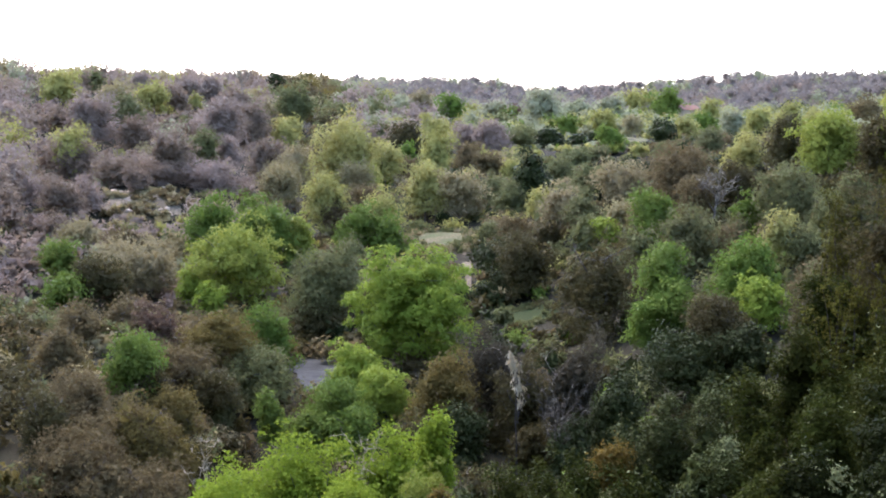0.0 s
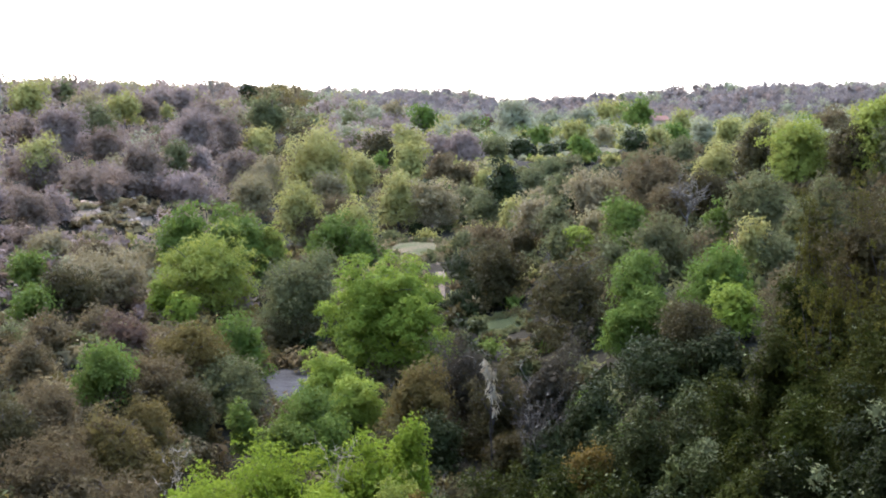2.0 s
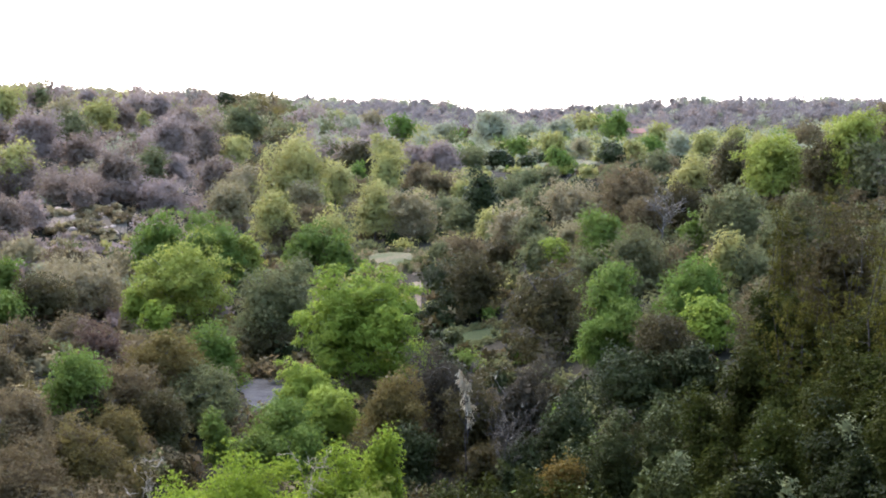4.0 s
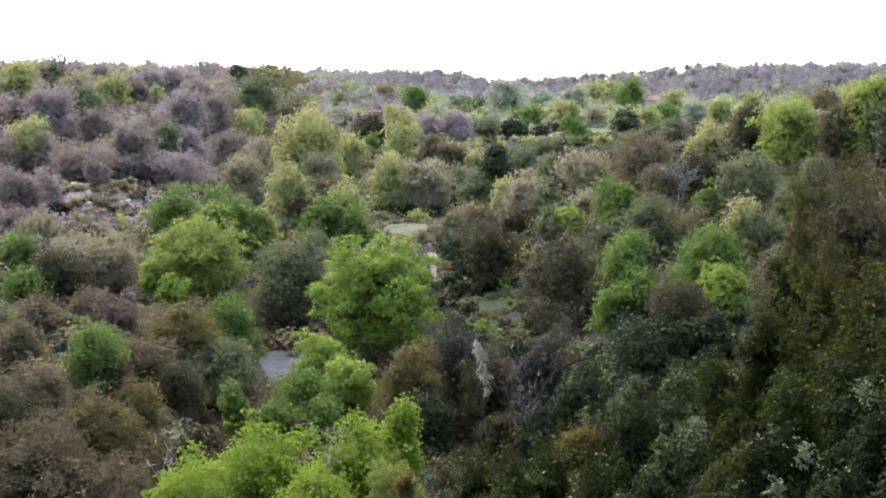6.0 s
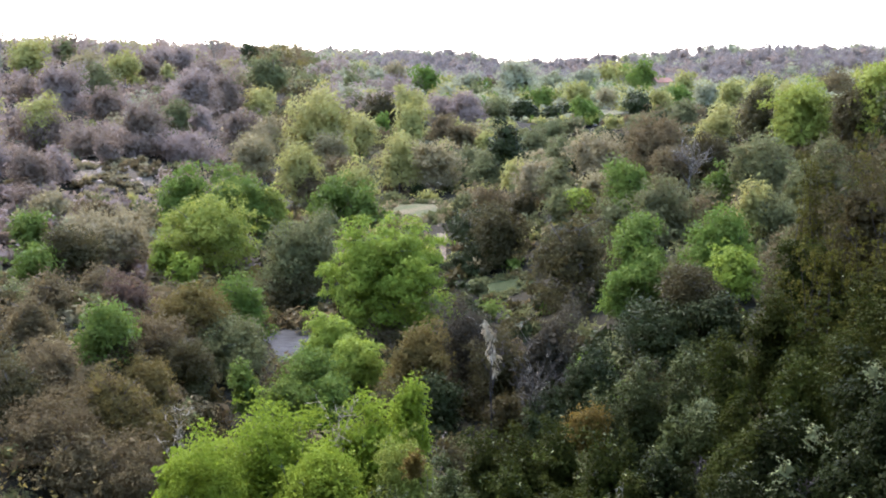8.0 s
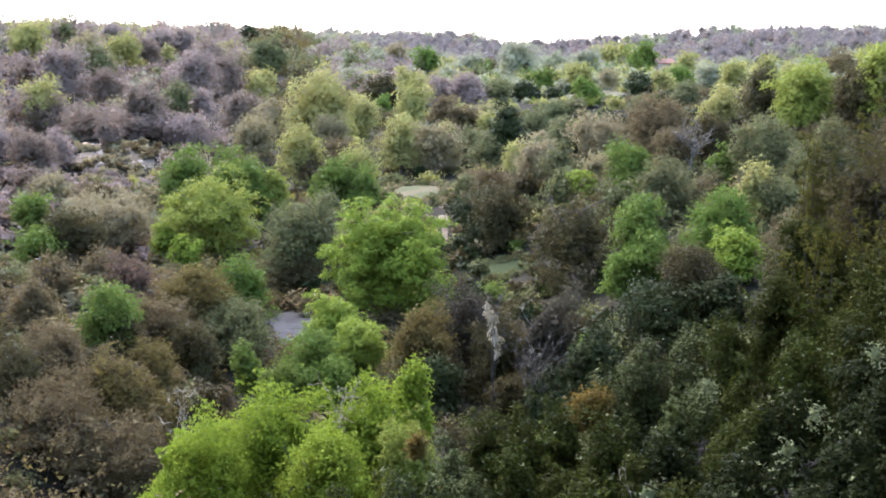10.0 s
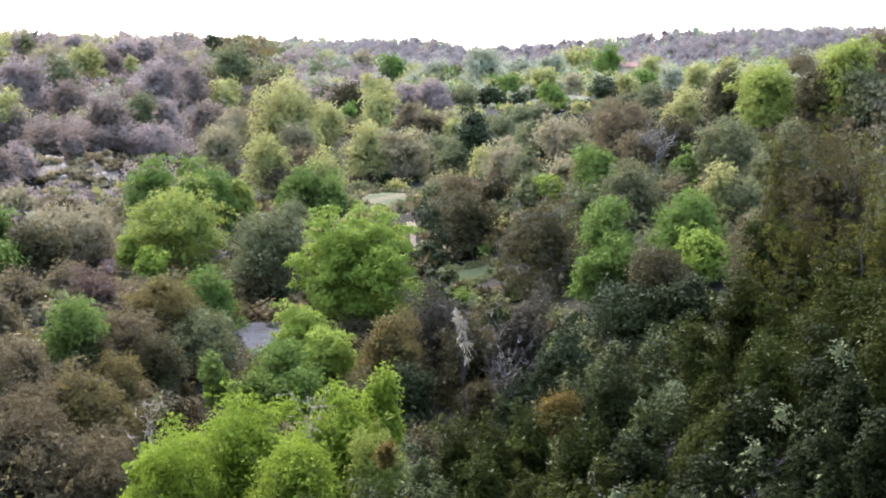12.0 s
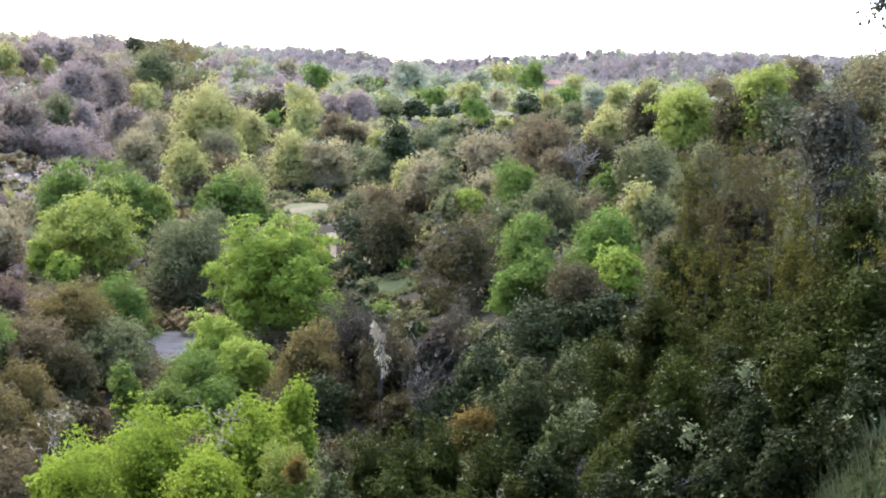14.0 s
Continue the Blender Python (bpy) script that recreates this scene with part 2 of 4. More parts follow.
def patch(name, cx, cy, rx, ry, turn, material, label, category, lift=0.06, seed=0):
    """A patch of grass or water with an uneven outline, lying on the ground."""
    n, rings = 40, 8
    a = np.linspace(0, 2 * np.pi, n, endpoint=False)
    wob = 1 + 0.16 * np.sin(3 * a + seed) + 0.10 * np.sin(5 * a + 2 * seed) + 0.06 * np.sin(9 * a + seed * 3)
    rr = np.linspace(0, 1, rings + 1)[1:]
    px = (rr[:, None] * wob * np.cos(a) * rx).ravel()
    py = (rr[:, None] * wob * np.sin(a) * ry).ravel()
    c, s = math.cos(radians(turn)), math.sin(radians(turn))
    x, y = np.concatenate([[0], px * c - py * s]) + cx, np.concatenate([[0], px * s + py * c]) + cy
    v = np.stack([x, y, ground_height(x, y) + lift], -1)
    f, sizes = [], []
    for k in range(n):
        f += [0, 1 + k, 1 + (k + 1) % n]
        sizes.append(3)
    for r in range(rings - 1):
        for k in range(n):
            k2 = (k + 1) % n
            f += [1 + r * n + k, 1 + (r + 1) * n + k, 1 + (r + 1) * n + k2, 1 + r * n + k2]
            sizes.append(4)
    return tagged(new(name, mesh_from(name, v, f, sizes, material, smooth=True)), label, category, kind="structure")


# ---- trees ----
def sphere_points(rng, n, low=-0.35):
    z = rng.uniform(low, 1, n)
    a = rng.uniform(0, 2 * np.pi, n)
    r = np.sqrt(1 - z * z)
    return np.stack([r * np.cos(a), r * np.sin(a), z], -1)


ICO_V = None


def ico():
    global ICO_V
    if ICO_V is None:
        bm = bmesh.new()
        bmesh.ops.create_icosphere(bm, subdivisions=2, radius=1.0)
        bm.verts.ensure_lookup_table()
        ICO_V = (np.array([v.co[:] for v in bm.verts]), np.array([[v.index for v in f.verts] for f in bm.faces]))
        bm.free()
    return ICO_V


def leaves_at(rng, p, n, size, aspect, rough):
    """Folded four-cornered leaves or sprays at points p, facing roughly along n."""
    k = len(p)
    n = n + rng.normal(0, rough, (k, 3))
    n /= np.linalg.norm(n, axis=1)[:, None] + 1e-9
    t = np.cross(n, rng.normal(0, 1, (k, 3)))
    t /= np.linalg.norm(t, axis=1)[:, None] + 1e-9
    b = np.cross(n, t)
    ln = size * rng.uniform(0.6, 1.35, k)[:, None] * 0.5
    wd = ln * aspect * rng.uniform(0.7, 1.3, k)[:, None]
    fold = n * wd * 0.35
    return np.stack([p - t * ln, p + b * wd + fold, p + t * ln, p - b * wd + fold], 1).reshape(-1, 3)


def blades_at(rng, p, n, size, aspect, rough):
    """Three-cornered leaf sprays at points p, for plants far off."""
    k = len(p)
    n = n + rng.normal(0, rough, (k, 3))
    t = np.cross(n, rng.normal(0, 1, (k, 3)))
    t /= np.linalg.norm(t, axis=1)[:, None] + 1e-9
    b = np.cross(n, t)
    b /= np.linalg.norm(b, axis=1)[:, None] + 1e-9
    ln = size * rng.uniform(0.65, 1.4, k)[:, None] * 0.6
    wd = ln * aspect * rng.uniform(0.8, 1.3, k)[:, None]
    return np.stack([p - t * ln - b * wd * 0.7, p - t * ln * 0.5 + b * wd, p + t * ln], 1).reshape(-1, 3)


def crown_arrays(rng, width, height, leaf, count, boughs=12, aspect=0.6, tuft=0.4, rough=0.3, inner=0.16, upright=0.0, hollow=0.5, simple=False, loose=0.0):
    """A leafy crown with its base at z = 0: boughs swell its outline, and on them the leaves stand in domed tufts over darker inner foliage."""
    rx, rz = width / 2, height / 2
    tr0 = min(tuft, 0.15 * min(width, height * 1.4))
    bough = sphere_points(rng, boughs, -0.6)
    boughs = max(6, int(boughs * (1 - 0.35 * loose)))
    bough = bough[:boughs]
    reach = rng.uniform(0.10, 0.56 + 0.2 * loose, boughs)
    spread_of = rng.uniform(0.24, 0.55, boughs)

    def outline(d):
        near = np.arccos(np.clip(d @ bough.T, -1, 1)) / spread_of
        return 0.60 - 0.10 * loose + (reach * np.exp(-near ** 2)).max(1)

    def filled(d):
        # below the middle the crown keeps its breadth, as trees do that grow close together
        d = d / (np.abs(d) ** 2.5).sum(1)[:, None] ** 0.4
        return d * np.stack([1 / np.maximum(0.55, np.hypot(d[:, 0], d[:, 1])) ** (0.7 * (d[:, 2] < 0))] * 2 + [np.ones(len(d))], -1)

    n = int(np.clip(2.1 * (rx * rx + 2 * rx * rz) / (tr0 * tr0), 12, 700))
    d = sphere_points(rng, n, -0.9)
    deep = rng.random(n) ** 1.5 * hollow
    cen = filled(d) * (outline(d) * (1 - deep))[:, None] * np.array([rx, rx, rz])
    tr = tr0 * (0.5 + 1.35 * rng.random(n) ** 1.6)
    w = tr ** 2 * (1.1 - deep)
    pick = rng.choice(n, count, p=w / w.sum())
    e = sphere_points(rng, count, -0.15)
    e[:, :2] *= rng.uniform(0.9, 1.2, (count, 1))
    flat = np.array([1.0, 1.0, 0.62 + upright * 1.6])
    p = cen[pick] + e * flat * (tr[pick] * rng.uniform(0.7 - 0.4 * loose, 1.05 + 0.35 * loose, count))[:, None]
    p[:, 2] += tr[pick] * (0.35 + upright + 0.8 * loose) * rng.random(count) ** 4
    # it leans a little and is not round in plan
    p[:, :2] += rng.normal(0, 0.16 + 0.1 * loose, 2) * p[:, 2:]
    p[:, :2] *= rng.uniform(0.8, 1.25, 2)
    # the crown fills its width and height
    lo, hi = np.percentile(p, 0.6, axis=0), np.percentile(p, 99.4, axis=0)
    fill = np.array([width, width, height]) / (hi - lo)
    p = (p - (lo + hi) / 2) * fill
    nrm = e * 0.9 + d[pick] * 0.4 + np.array([0, 0, 0.3])
    nrm /= np.linalg.norm(nrm, axis=1)[:, None]
    rough = rough + 0.45 * loose
    v = blades_at(rng, p, nrm, leaf, aspect, rough) if simple else leaves_at(rng, p, nrm, leaf, aspect, rough)
    corners = 3 if simple else 4
    tint = np.repeat(rng.random(n)[pick], corners)
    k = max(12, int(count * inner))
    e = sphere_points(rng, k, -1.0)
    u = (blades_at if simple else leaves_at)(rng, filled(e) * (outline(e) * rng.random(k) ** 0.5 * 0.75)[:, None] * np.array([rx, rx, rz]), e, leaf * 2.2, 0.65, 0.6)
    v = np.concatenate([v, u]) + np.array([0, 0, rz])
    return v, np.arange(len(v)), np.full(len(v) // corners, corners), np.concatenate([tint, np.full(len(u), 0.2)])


def tube(points, radii, sides=6):
    """A tapered tube along points."""
    pts, v, f = np.asarray(points, float), [], []
    for i, (p, r) in enumerate(zip(pts, radii)):
        d = pts[min(i + 1, len(pts) - 1)] - pts[max(i - 1, 0)]
        d /= np.linalg.norm(d) + 1e-9
        a = np.cross(d, [0.3, 0.9, 0.2])
        a /= np.linalg.norm(a) + 1e-9
        b = np.cross(d, a)
        ang = np.linspace(0, 2 * np.pi, sides, endpoint=False)
        v.append(p + r * (np.cos(ang)[:, None] * a + np.sin(ang)[:, None] * b))
    v = np.concatenate(v)
    for i in range(len(pts) - 1):
        for k in range(sides):
            k2 = (k + 1) % sides
            f += [i * sides + k, i * sides + k2, (i + 1) * sides + k2, (i + 1) * sides + k]
    return v, np.array(f), np.full(len(f) // 4, 4)


def joined(pieces):
    vs, fs, ss, o = [], [], [], 0
    for v, f, s in pieces:
        vs.append(v)
        fs.append(np.asarray(f) + o)
        ss.append(s)
        o += len(v)
    return np.concatenate(vs), np.concatenate(fs), np.concatenate(ss)


def limb(rng, start, end, r0, r1, sag=0.1, n=5):
    t = np.linspace(0, 1, n)[:, None]
    start, end = np.asarray(start, float), np.asarray(end, float)
    ln = np.linalg.norm(end - start)
    bend = rng.normal(0, sag, (1, 3)) * ln * np.sin(t * np.pi) + rng.normal(0, sag * 0.35, (1, 3)) * ln * np.sin(t * 2 * np.pi) + rng.normal(0, sag * 0.12, (n, 3)) * ln * np.sin(t * np.pi)
    return tube(start + (end - start) * t + bend, r0 + (r1 - r0) * t[:, 0], 5), start + (end - start) * t + bend


def skeleton_arrays(rng, width, height, clear, radius, limbs, twigs=0, reach=0.95, twig_r=0.012):
    """Trunk, limbs and, if asked, bare twigs of a tree that stands at the origin."""
    top = np.array([rng.normal(0, 0.05) * width, rng.normal(0, 0.05) * width, height * 0.72])
    piece, _ = limb(rng, (0, 0, -0.4), top, radius, radius * 0.3, 0.05, 6)
    out, tips = [piece], []
    for k in range(limbs):
        h = clear * height + (0.75 - clear) * height * rng.random() * 0.8
        a = 2 * np.pi * (k + rng.random() * 0.7) / limbs
        s = top * (h / (height * 0.72))
        s[2] = h
        e = np.array([math.cos(a) * width / 2 * reach * rng.uniform(0.6, 1), math.sin(a) * width / 2 * reach * rng.uniform(0.6, 1), min(height * 0.97, h + height * rng.uniform(0.12, 0.5))])
        piece, path = limb(rng, s, e, radius * 0.45, radius * 0.08, 0.07, 6)
        out.append(piece)
        for q in range(twigs):
            b = path[rng.integers(2, 6)]
            d = sphere_points(rng, 1, -0.1)[0]
            e2 = b + d * width * rng.uniform(0.10, 0.24)
            piece, sub = limb(rng, b, e2, twig_r * 1.6, twig_r * 0.5, 0.12, 4)
            out.append(piece)
            for _ in range(3):
                b2 = sub[rng.integers(1, 4)]
                out.append(limb(rng, b2, b2 + (sphere_points(rng, 1, -0.2)[0] + d) * width * rng.uniform(0.03, 0.08), twig_r, twig_r * 0.4, 0.1, 3)[0])
    return joined(out)


# kind: bark, trunk share, limbs, twigs, leaf aspect, leaf cover, tuft size, inner foliage, words
KINDS = {
    "spring": (BARK, 0.16, 7, 1, 0.62, 2.0, 0.19, 0.14, "young oak in bright yellow-green spring leaf"),
    "lime": (BARK, 0.12, 6, 0, 0.62, 2.4, 0.13, 0.16, "rounded oak in yellowish-green young leaf"),
    "fresh": (BARK, 0.12, 6, 0, 0.62, 2.4, 0.115, 0.16, "broad oak in fresh bright green leaf"),
    "green": (BARK, 0.12, 6, 0, 0.62, 2.3, 0.14, 0.16, "rounded oak with mid-green leaves"),
    "yellow": (BARK, 0.12, 6, 1, 0.6, 1.9, 0.12, 0.16, "oak coming into pale yellow-green leaf"),
    "tan": (LICHEN, 0.12, 7, 2, 0.45, 1.7, 0.10, 0.2, "oak with tan half-open buds and pale twigs"),
    "olive": (BARK, 0.1, 6, 1, 0.5, 2.0, 0.12, 0.18, "bushy tree with dull olive-green leaves"),
    "sage": (BARK, 0.1, 6, 0, 0.5, 2.0, 0.12, 0.18, "rounded tree with grey-green leaves tinted for haze"),
    "dark": (BARK, 0.05, 5, 0, 0.6, 2.4, 0.13, 0.2, "dense dark evergreen holm oak, deepened for gaps of shade"),
    "brown": (BARK, 0.08, 7, 2, 0.4, 1.9, 0.09, 0.22, "budding oak still brown and twiggy"),
    "mauve": (BARK, 0.08, 7, 1, 0.4, 1.9, 0.10, 0.22, "leafless oak with purplish-brown twigs tinted for haze"),
    "russet": (BARK, 0.08, 7, 1, 0.4, 1.9, 0.10, 0.22, "budding oak with purplish-brown leaves paled for haze"),
    "mustard": (BARK, 0.08, 7, 1, 0.45, 1.9, 0.11, 0.2, "bushy tree with mustard-brown young leaves"),
    "dusky": (LICHEN, 0.08, 8, 4, 0.4, 1.6, 0.09, 0.2, "dull brown oak with lichen on its twigs"),
    "rust": (BARK, 0.08, 7, 1, 0.45, 1.9, 0.10, 0.2, "small tree with reddish-brown leaves"),
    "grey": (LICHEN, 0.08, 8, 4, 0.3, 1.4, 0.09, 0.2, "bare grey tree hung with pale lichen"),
    "shrub": (SHRUB_BARK, 0.05, 6, 1, 0.62, 2.1, 0.17, 0.16, "thick shrub with small glossy olive-green leaves"),
    "thicket": (BARK, 0.06, 7, 2, 0.4, 2.0, 0.09, 0.22, "shade-darkened twiggy brown oak not yet in leaf"),
    "dusty": (BARK, 0.1, 7, 2, 0.55, 2.0, 0.12, 0.18, "evergreen oak with dull grey-green leaves"),
    "ochre": (SHRUB_BARK, 0.05, 7, 1, 0.6, 1.9, 0.15, 0.14, "tall shrub with upright yellow-olive sprays"),
    "holly": (SHRUB_BARK, 0.05, 6, 1, 0.62, 2.1, 0.17, 0.16, "thick shrub with green leaves darkened for shade"),
    "orange": (SHRUB_BARK, 0.05, 5, 1, 0.6, 1.6, 0.2, 0.12, "small shrub with orange-brown leaves"),
    "pale": (SHRUB_BARK, 0.05, 5, 3, 0.4, 0.14, 0.2, 0.0, "small shrub with pale grey-green young leaves"),
    "silver": (SHRUB_BARK, 0.05, 6, 1, 0.6, 2.1, 0.16, 0.16, "shrub with grey-green silvery leaves"),
}


def young_leaves(rng, p, middle, n, leaf):
    """Pale rosettes of new leaves at the outer tips of a shrub."""
    out = p - middle
    r = np.linalg.norm(out, axis=1)
    outer = np.argsort(r + rng.normal(0, 0.25, len(p)) * r.mean())[-len(p) // 3:]
    pick = rng.choice(outer, min(n, len(outer)), replace=False)
    groups = []
    for i in pick:
        k = rng.integers(3, 7)
        a = rng.uniform(0, 2 * np.pi, k)
        up = out[i] / r[i] + np.array([0, 0, 0.6])
        up /= np.linalg.norm(up)
        e1 = np.cross(up, [0.31, 0.95, 0.1])
        e1 /= np.linalg.norm(e1)
        e2 = np.cross(up, e1)
        size = leaf * rng.uniform(0.5, 1.15)
        d = np.cos(a)[:, None] * e1 + np.sin(a)[:, None] * e2 + up * rng.uniform(0.2, 0.9, (k, 1))
        side = np.cross(d, up) * 0.28
        b = p[i] + up * 0.03
        groups.append(np.stack([b + d * 0.05 * size, b + (d * 0.55 + side) * size, b + d * 1.1 * size, b + (d * 0.55 - side) * size], 1).reshape(-1, 3))
    v = np.concatenate(groups)
    return tagged(new("young_leaves", mesh_from("young_leaves", v, np.arange(len(v)), np.full(len(v) // 4, 4), LEAF["pale"], tint=rng.random())), "pale young leaves at the tips")


LOOSE = {"fresh": 0.0, "lime": 0.15, "spring": 0.55, "brown": 0.9, "mauve": 0.9, "russet": 0.9, "dusky": 1.0, "thicket": 0.8, "grey": 1.0, "rust": 0.7, "tan": 0.8, "mustard": 0.7, "yellow": 0.55, "olive": 0.6, "orange": 0.8, "ochre": 0.5}   # how wispy a crown is


def tree(kind, x, y, width, height, clear=None, leaf=None, seed=0, name="tree", label="", group="", cover=1.0, most=9000):
    """A tree or shrub standing on the ground at x, y: trunk with limbs, and a leafy crown."""
    rng = np.random.default_rng(int(abs(x) * 971 + y * 131 + seed) % 2**31)
    bark, low, limbs, twigs, aspect, thick, tuft, inner, words = KINDS[kind]
    clear = low if clear is None else clear
    dist = math.hypot(x, y)
    far = float(step(70, 170, dist))
    leaf = leaf or max(0.055, (0.0036 if kind == "spring" else 0.0030 - 0.0004 * far) * dist)
    crown_h = height * (1 - clear)
    area = math.pi * width * (width + 2 * crown_h) / 3
    count = int(np.clip(thick * cover * area * (0.95 if dist < 34 else 0.52) / (leaf * leaf * 0.5 * aspect), 22 if kind == "pale" else 160, most))
    base = tagged(new(name), label or words, "shrub" if name == "shrub" else "tree", group)
    base.location = (x, y, ground_at(x, y) - 0.05)
    v, f, s, tuft_tint = crown_arrays(rng, width, crown_h, leaf, count, int(np.clip(7 + width * 1.3, 8, 20)), aspect, tuft * max(0.043 * dist, (0.42 + 0.8 * far) * width, 0.75), inner=inner, simple=dist > 34 or name == "shrub", loose=LOOSE.get(kind, 0.35) * (1 - 0.5 * far), hollow=0.5 - 0.2 * far, upright=0.55 if kind == "ochre" else 0.0)
    v = v + np.array([0, 0, height * clear])
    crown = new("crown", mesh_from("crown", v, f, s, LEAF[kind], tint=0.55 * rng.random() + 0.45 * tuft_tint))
    crown.parent = base
    if kind in ("shrub", "silver", "holly", "ochre") and name == "shrub":
        tips = young_leaves(rng, v.reshape(-1, s[0], 3).mean(1)[:count], np.array([0, 0, height * clear + crown_h * 0.4]), int(8 + (20 if kind == "silver" else 12) * width), 0.03 + 0.0014 * dist)
        tips.parent = base
    radius = (0.018 * height + 0.02) * (0.5 if name == "shrub" or dist < 30 else 0.85)
    stem = height * (0.7 if name == "shrub" else 0.95)
    trunk = new("trunk", mesh_from("trunk", *skeleton_arrays(rng, width * 0.9, stem, max(clear, 0.12), radius, limbs, twigs if dist < 75 else 0, twig_r=max(0.006, 0.00022 * dist)), bark, smooth=True))
    trunk.parent = base
    return base


def landmark(kind, x, y, width, height, **more):
    """One of the trees and shrubs that stand out."""
    return tree(kind, x, y, width, height, **more)


def spray_shrub(x, y, width, height, stems, seed):
    """An airy shrub: bare stems fan out from one stool and carry leaf tufts along their upper parts."""
    r = np.random.default_rng(seed)
    base = tagged(new("shrub"), "tall airy shrub with upright yellow-olive sprays", "shrub")
    base.location = (x, y, ground_at(x, y) - 0.05)
    cen = []
    for k in range(stems):
        a, q = r.uniform(0, 2 * np.pi), math.sqrt(r.random())
        tip = np.array([math.cos(a) * q * width / 2, math.sin(a) * q * width / 2, height * (1 - 0.34 * q * r.random() - 0.12 * r.random())])
        foot = tip * np.array([0.25, 0.25, 0]) + r.normal(0, 0.04, 3) * np.array([1, 1, 0])
        piece, path = limb(r, foot, tip, 0.02, 0.005, 0.05, 9)
        pieces = [piece]
        for u in np.arange(0.5, 1.0, 0.11 / max(1.0, height * 0.42)):
            i = min(int(u * 8), 7)
            b = path[i] + (path[i + 1] - path[i]) * (u * 8 - i)
            side = r.normal(0, 1, 3) * np.array([1, 1, 0.4])
            e = b + side / np.linalg.norm(side) * r.uniform(0.04, 0.26) * (1.15 - u) * 1.6
            pieces.append(limb(r, b, e + np.array([0, 0, 0.06]), 0.005, 0.002, 0.05, 3)[0])
            cen.append(e + np.array([0, 0, 0.06]))
        part = new("stem", mesh_from("stem", *joined(pieces), SHRUB_BARK, smooth=True))
        part.parent = base
    cen = np.array(cen)
    size = r.uniform(0.06, 0.15, len(cen))
    pick = np.repeat(np.arange(len(cen)), 38)
    d = sphere_points(r, len(pick), -0.6)
    p = cen[pick] + d * np.array([1, 1, 1.25]) * (size[pick] * r.uniform(0.4, 1.1, len(pick)))[:, None]
    v = leaves_at(r, p, d + np.array([0, 0, 0.4]), 0.06, 0.55, 0.4)
    part = new("crown", mesh_from("crown", v, np.arange(len(v)), np.full(len(v) // 4, 4), LEAF["ochre"], tint=np.repeat(r.random(len(cen))[pick], 4)))
    part.parent = base
    return base


landmark("green", 2.7, 400.2, 11.8, 13.0)
landmark("tan", -9.9, 474.1, 12.8, 13.1)
landmark("sage", -17.9, 461.9, 10.8, 9.7)
landmark("sage", 36.9, 390.5, 15.4, 16.9)
landmark("rust", 32.4, 453.1, 9.7, 8.7)
landmark("sage", 21.0, 441.7, 13.2, 11.9)
landmark("yellow", 11.9, 454.1, 10.8, 9.5)
landmark("yellow", 112.4, 599.8, 25.1, 19.0)
landmark("green", 88.6, 412.8, 14.4, 16.7)
landmark("sage", 72.3, 458.6, 13.8, 14.2)
landmark("sage", 70.3, 549.7, 15.2, 13.7)
landmark("green", 41.4, 349.8, 8.4, 7.5)
landmark("green", 37.7, 235.2, 6.5, 6.7)
landmark("lime", 37.9, 233.2, 4.5, 3.3)
landmark("yellow", 40.9, 218.4, 4.2, 3.2)
landmark("dark", 52.2, 248.8, 6.6, 5.9)
landmark("yellow", 51.8, 340.3, 9.0, 9.2)
landmark("tan", 59.8, 332.9, 6.8, 7.0)
landmark("yellow", 59.2, 255.5, 7.1, 7.2)
landmark("green", 68.3, 273.8, 7.2, 7.4)
landmark("yellow", 101.2, 397.6, 10.5, 12.1)
landmark("sage", 77.7, 281.7, 8.4, 8.7)
landmark("yellow", 74.1, 247.4, 7.1, 8.2)
landmark("yellow", 67.1, 203.4, 7.0, 8.1)
landmark("yellow", 129.2, 366.1, 7.8, 9.1)
landmark("yellow", 34.8, 121.3, 4.8, 5.5)
landmark("olive", 50.1, 198.0, 6.0, 6.2)
landmark("olive", 44.0, 209.1, 5.1, 3.9)
landmark("thicket", 37.2, 114.3, 4.0, 7.1)
landmark("lime", 39.5, 107.7, 7.2, 7.4)
landmark("brown", 159.7, 397.3, 13.6, 14.1)
landmark("thicket", 42.2, 101.3, 5.5, 6.4)
landmark("lime", 44.7, 100.2, 6.2, 8.4)
landmark("yellow", 245.9, 493.9, 11.4, 14.8)
landmark("brown", 58.6, 120.2, 5.3, 6.1)
landmark("olive", 45.6, 96.5, 5.1, 5.8)
landmark("brown", 24.3, 107.0, 7.2, 7.5)
landmark("dark", 33.3, 179.2, 5.4, 4.2)
landmark("tan", 19.4, 114.6, 6.3, 5.6)
landmark("olive", 32.4, 220.3, 5.3, 4.1)
landmark("olive", 17.2, 124.5, 4.2, 4.3)
landmark("dark", 11.5, 134.7, 4.9, 7.9)
landmark("yellow", 13.0, 196.8, 5.2, 4.7)
landmark("brown", 8.5, 201.5, 6.0, 5.5)
landmark("brown", 5.1, 218.2, 6.8, 6.1)
landmark("olive", 7.1, 149.6, 5.4, 5.6)
landmark("olive", 8.7, 132.4, 5.3, 5.4)
landmark("tan", 12.6, 112.0, 4.8, 4.9)
landmark("yellow", 11.8, 123.7, 4.1, 4.2)
landmark("olive", 14.4, 107.8, 4.2, 4.3)
landmark("dark", 34.6, 270.0, 4.9, 3.7)
landmark("dark", 43.5, 301.1, 4.7, 3.6)
landmark("dark", 27.6, 272.8, 8.2, 5.2)
landmark("olive", 18.1, 253.6, 9.1, 6.9)
landmark("mauve", 11.7, 245.9, 9.7, 8.5)
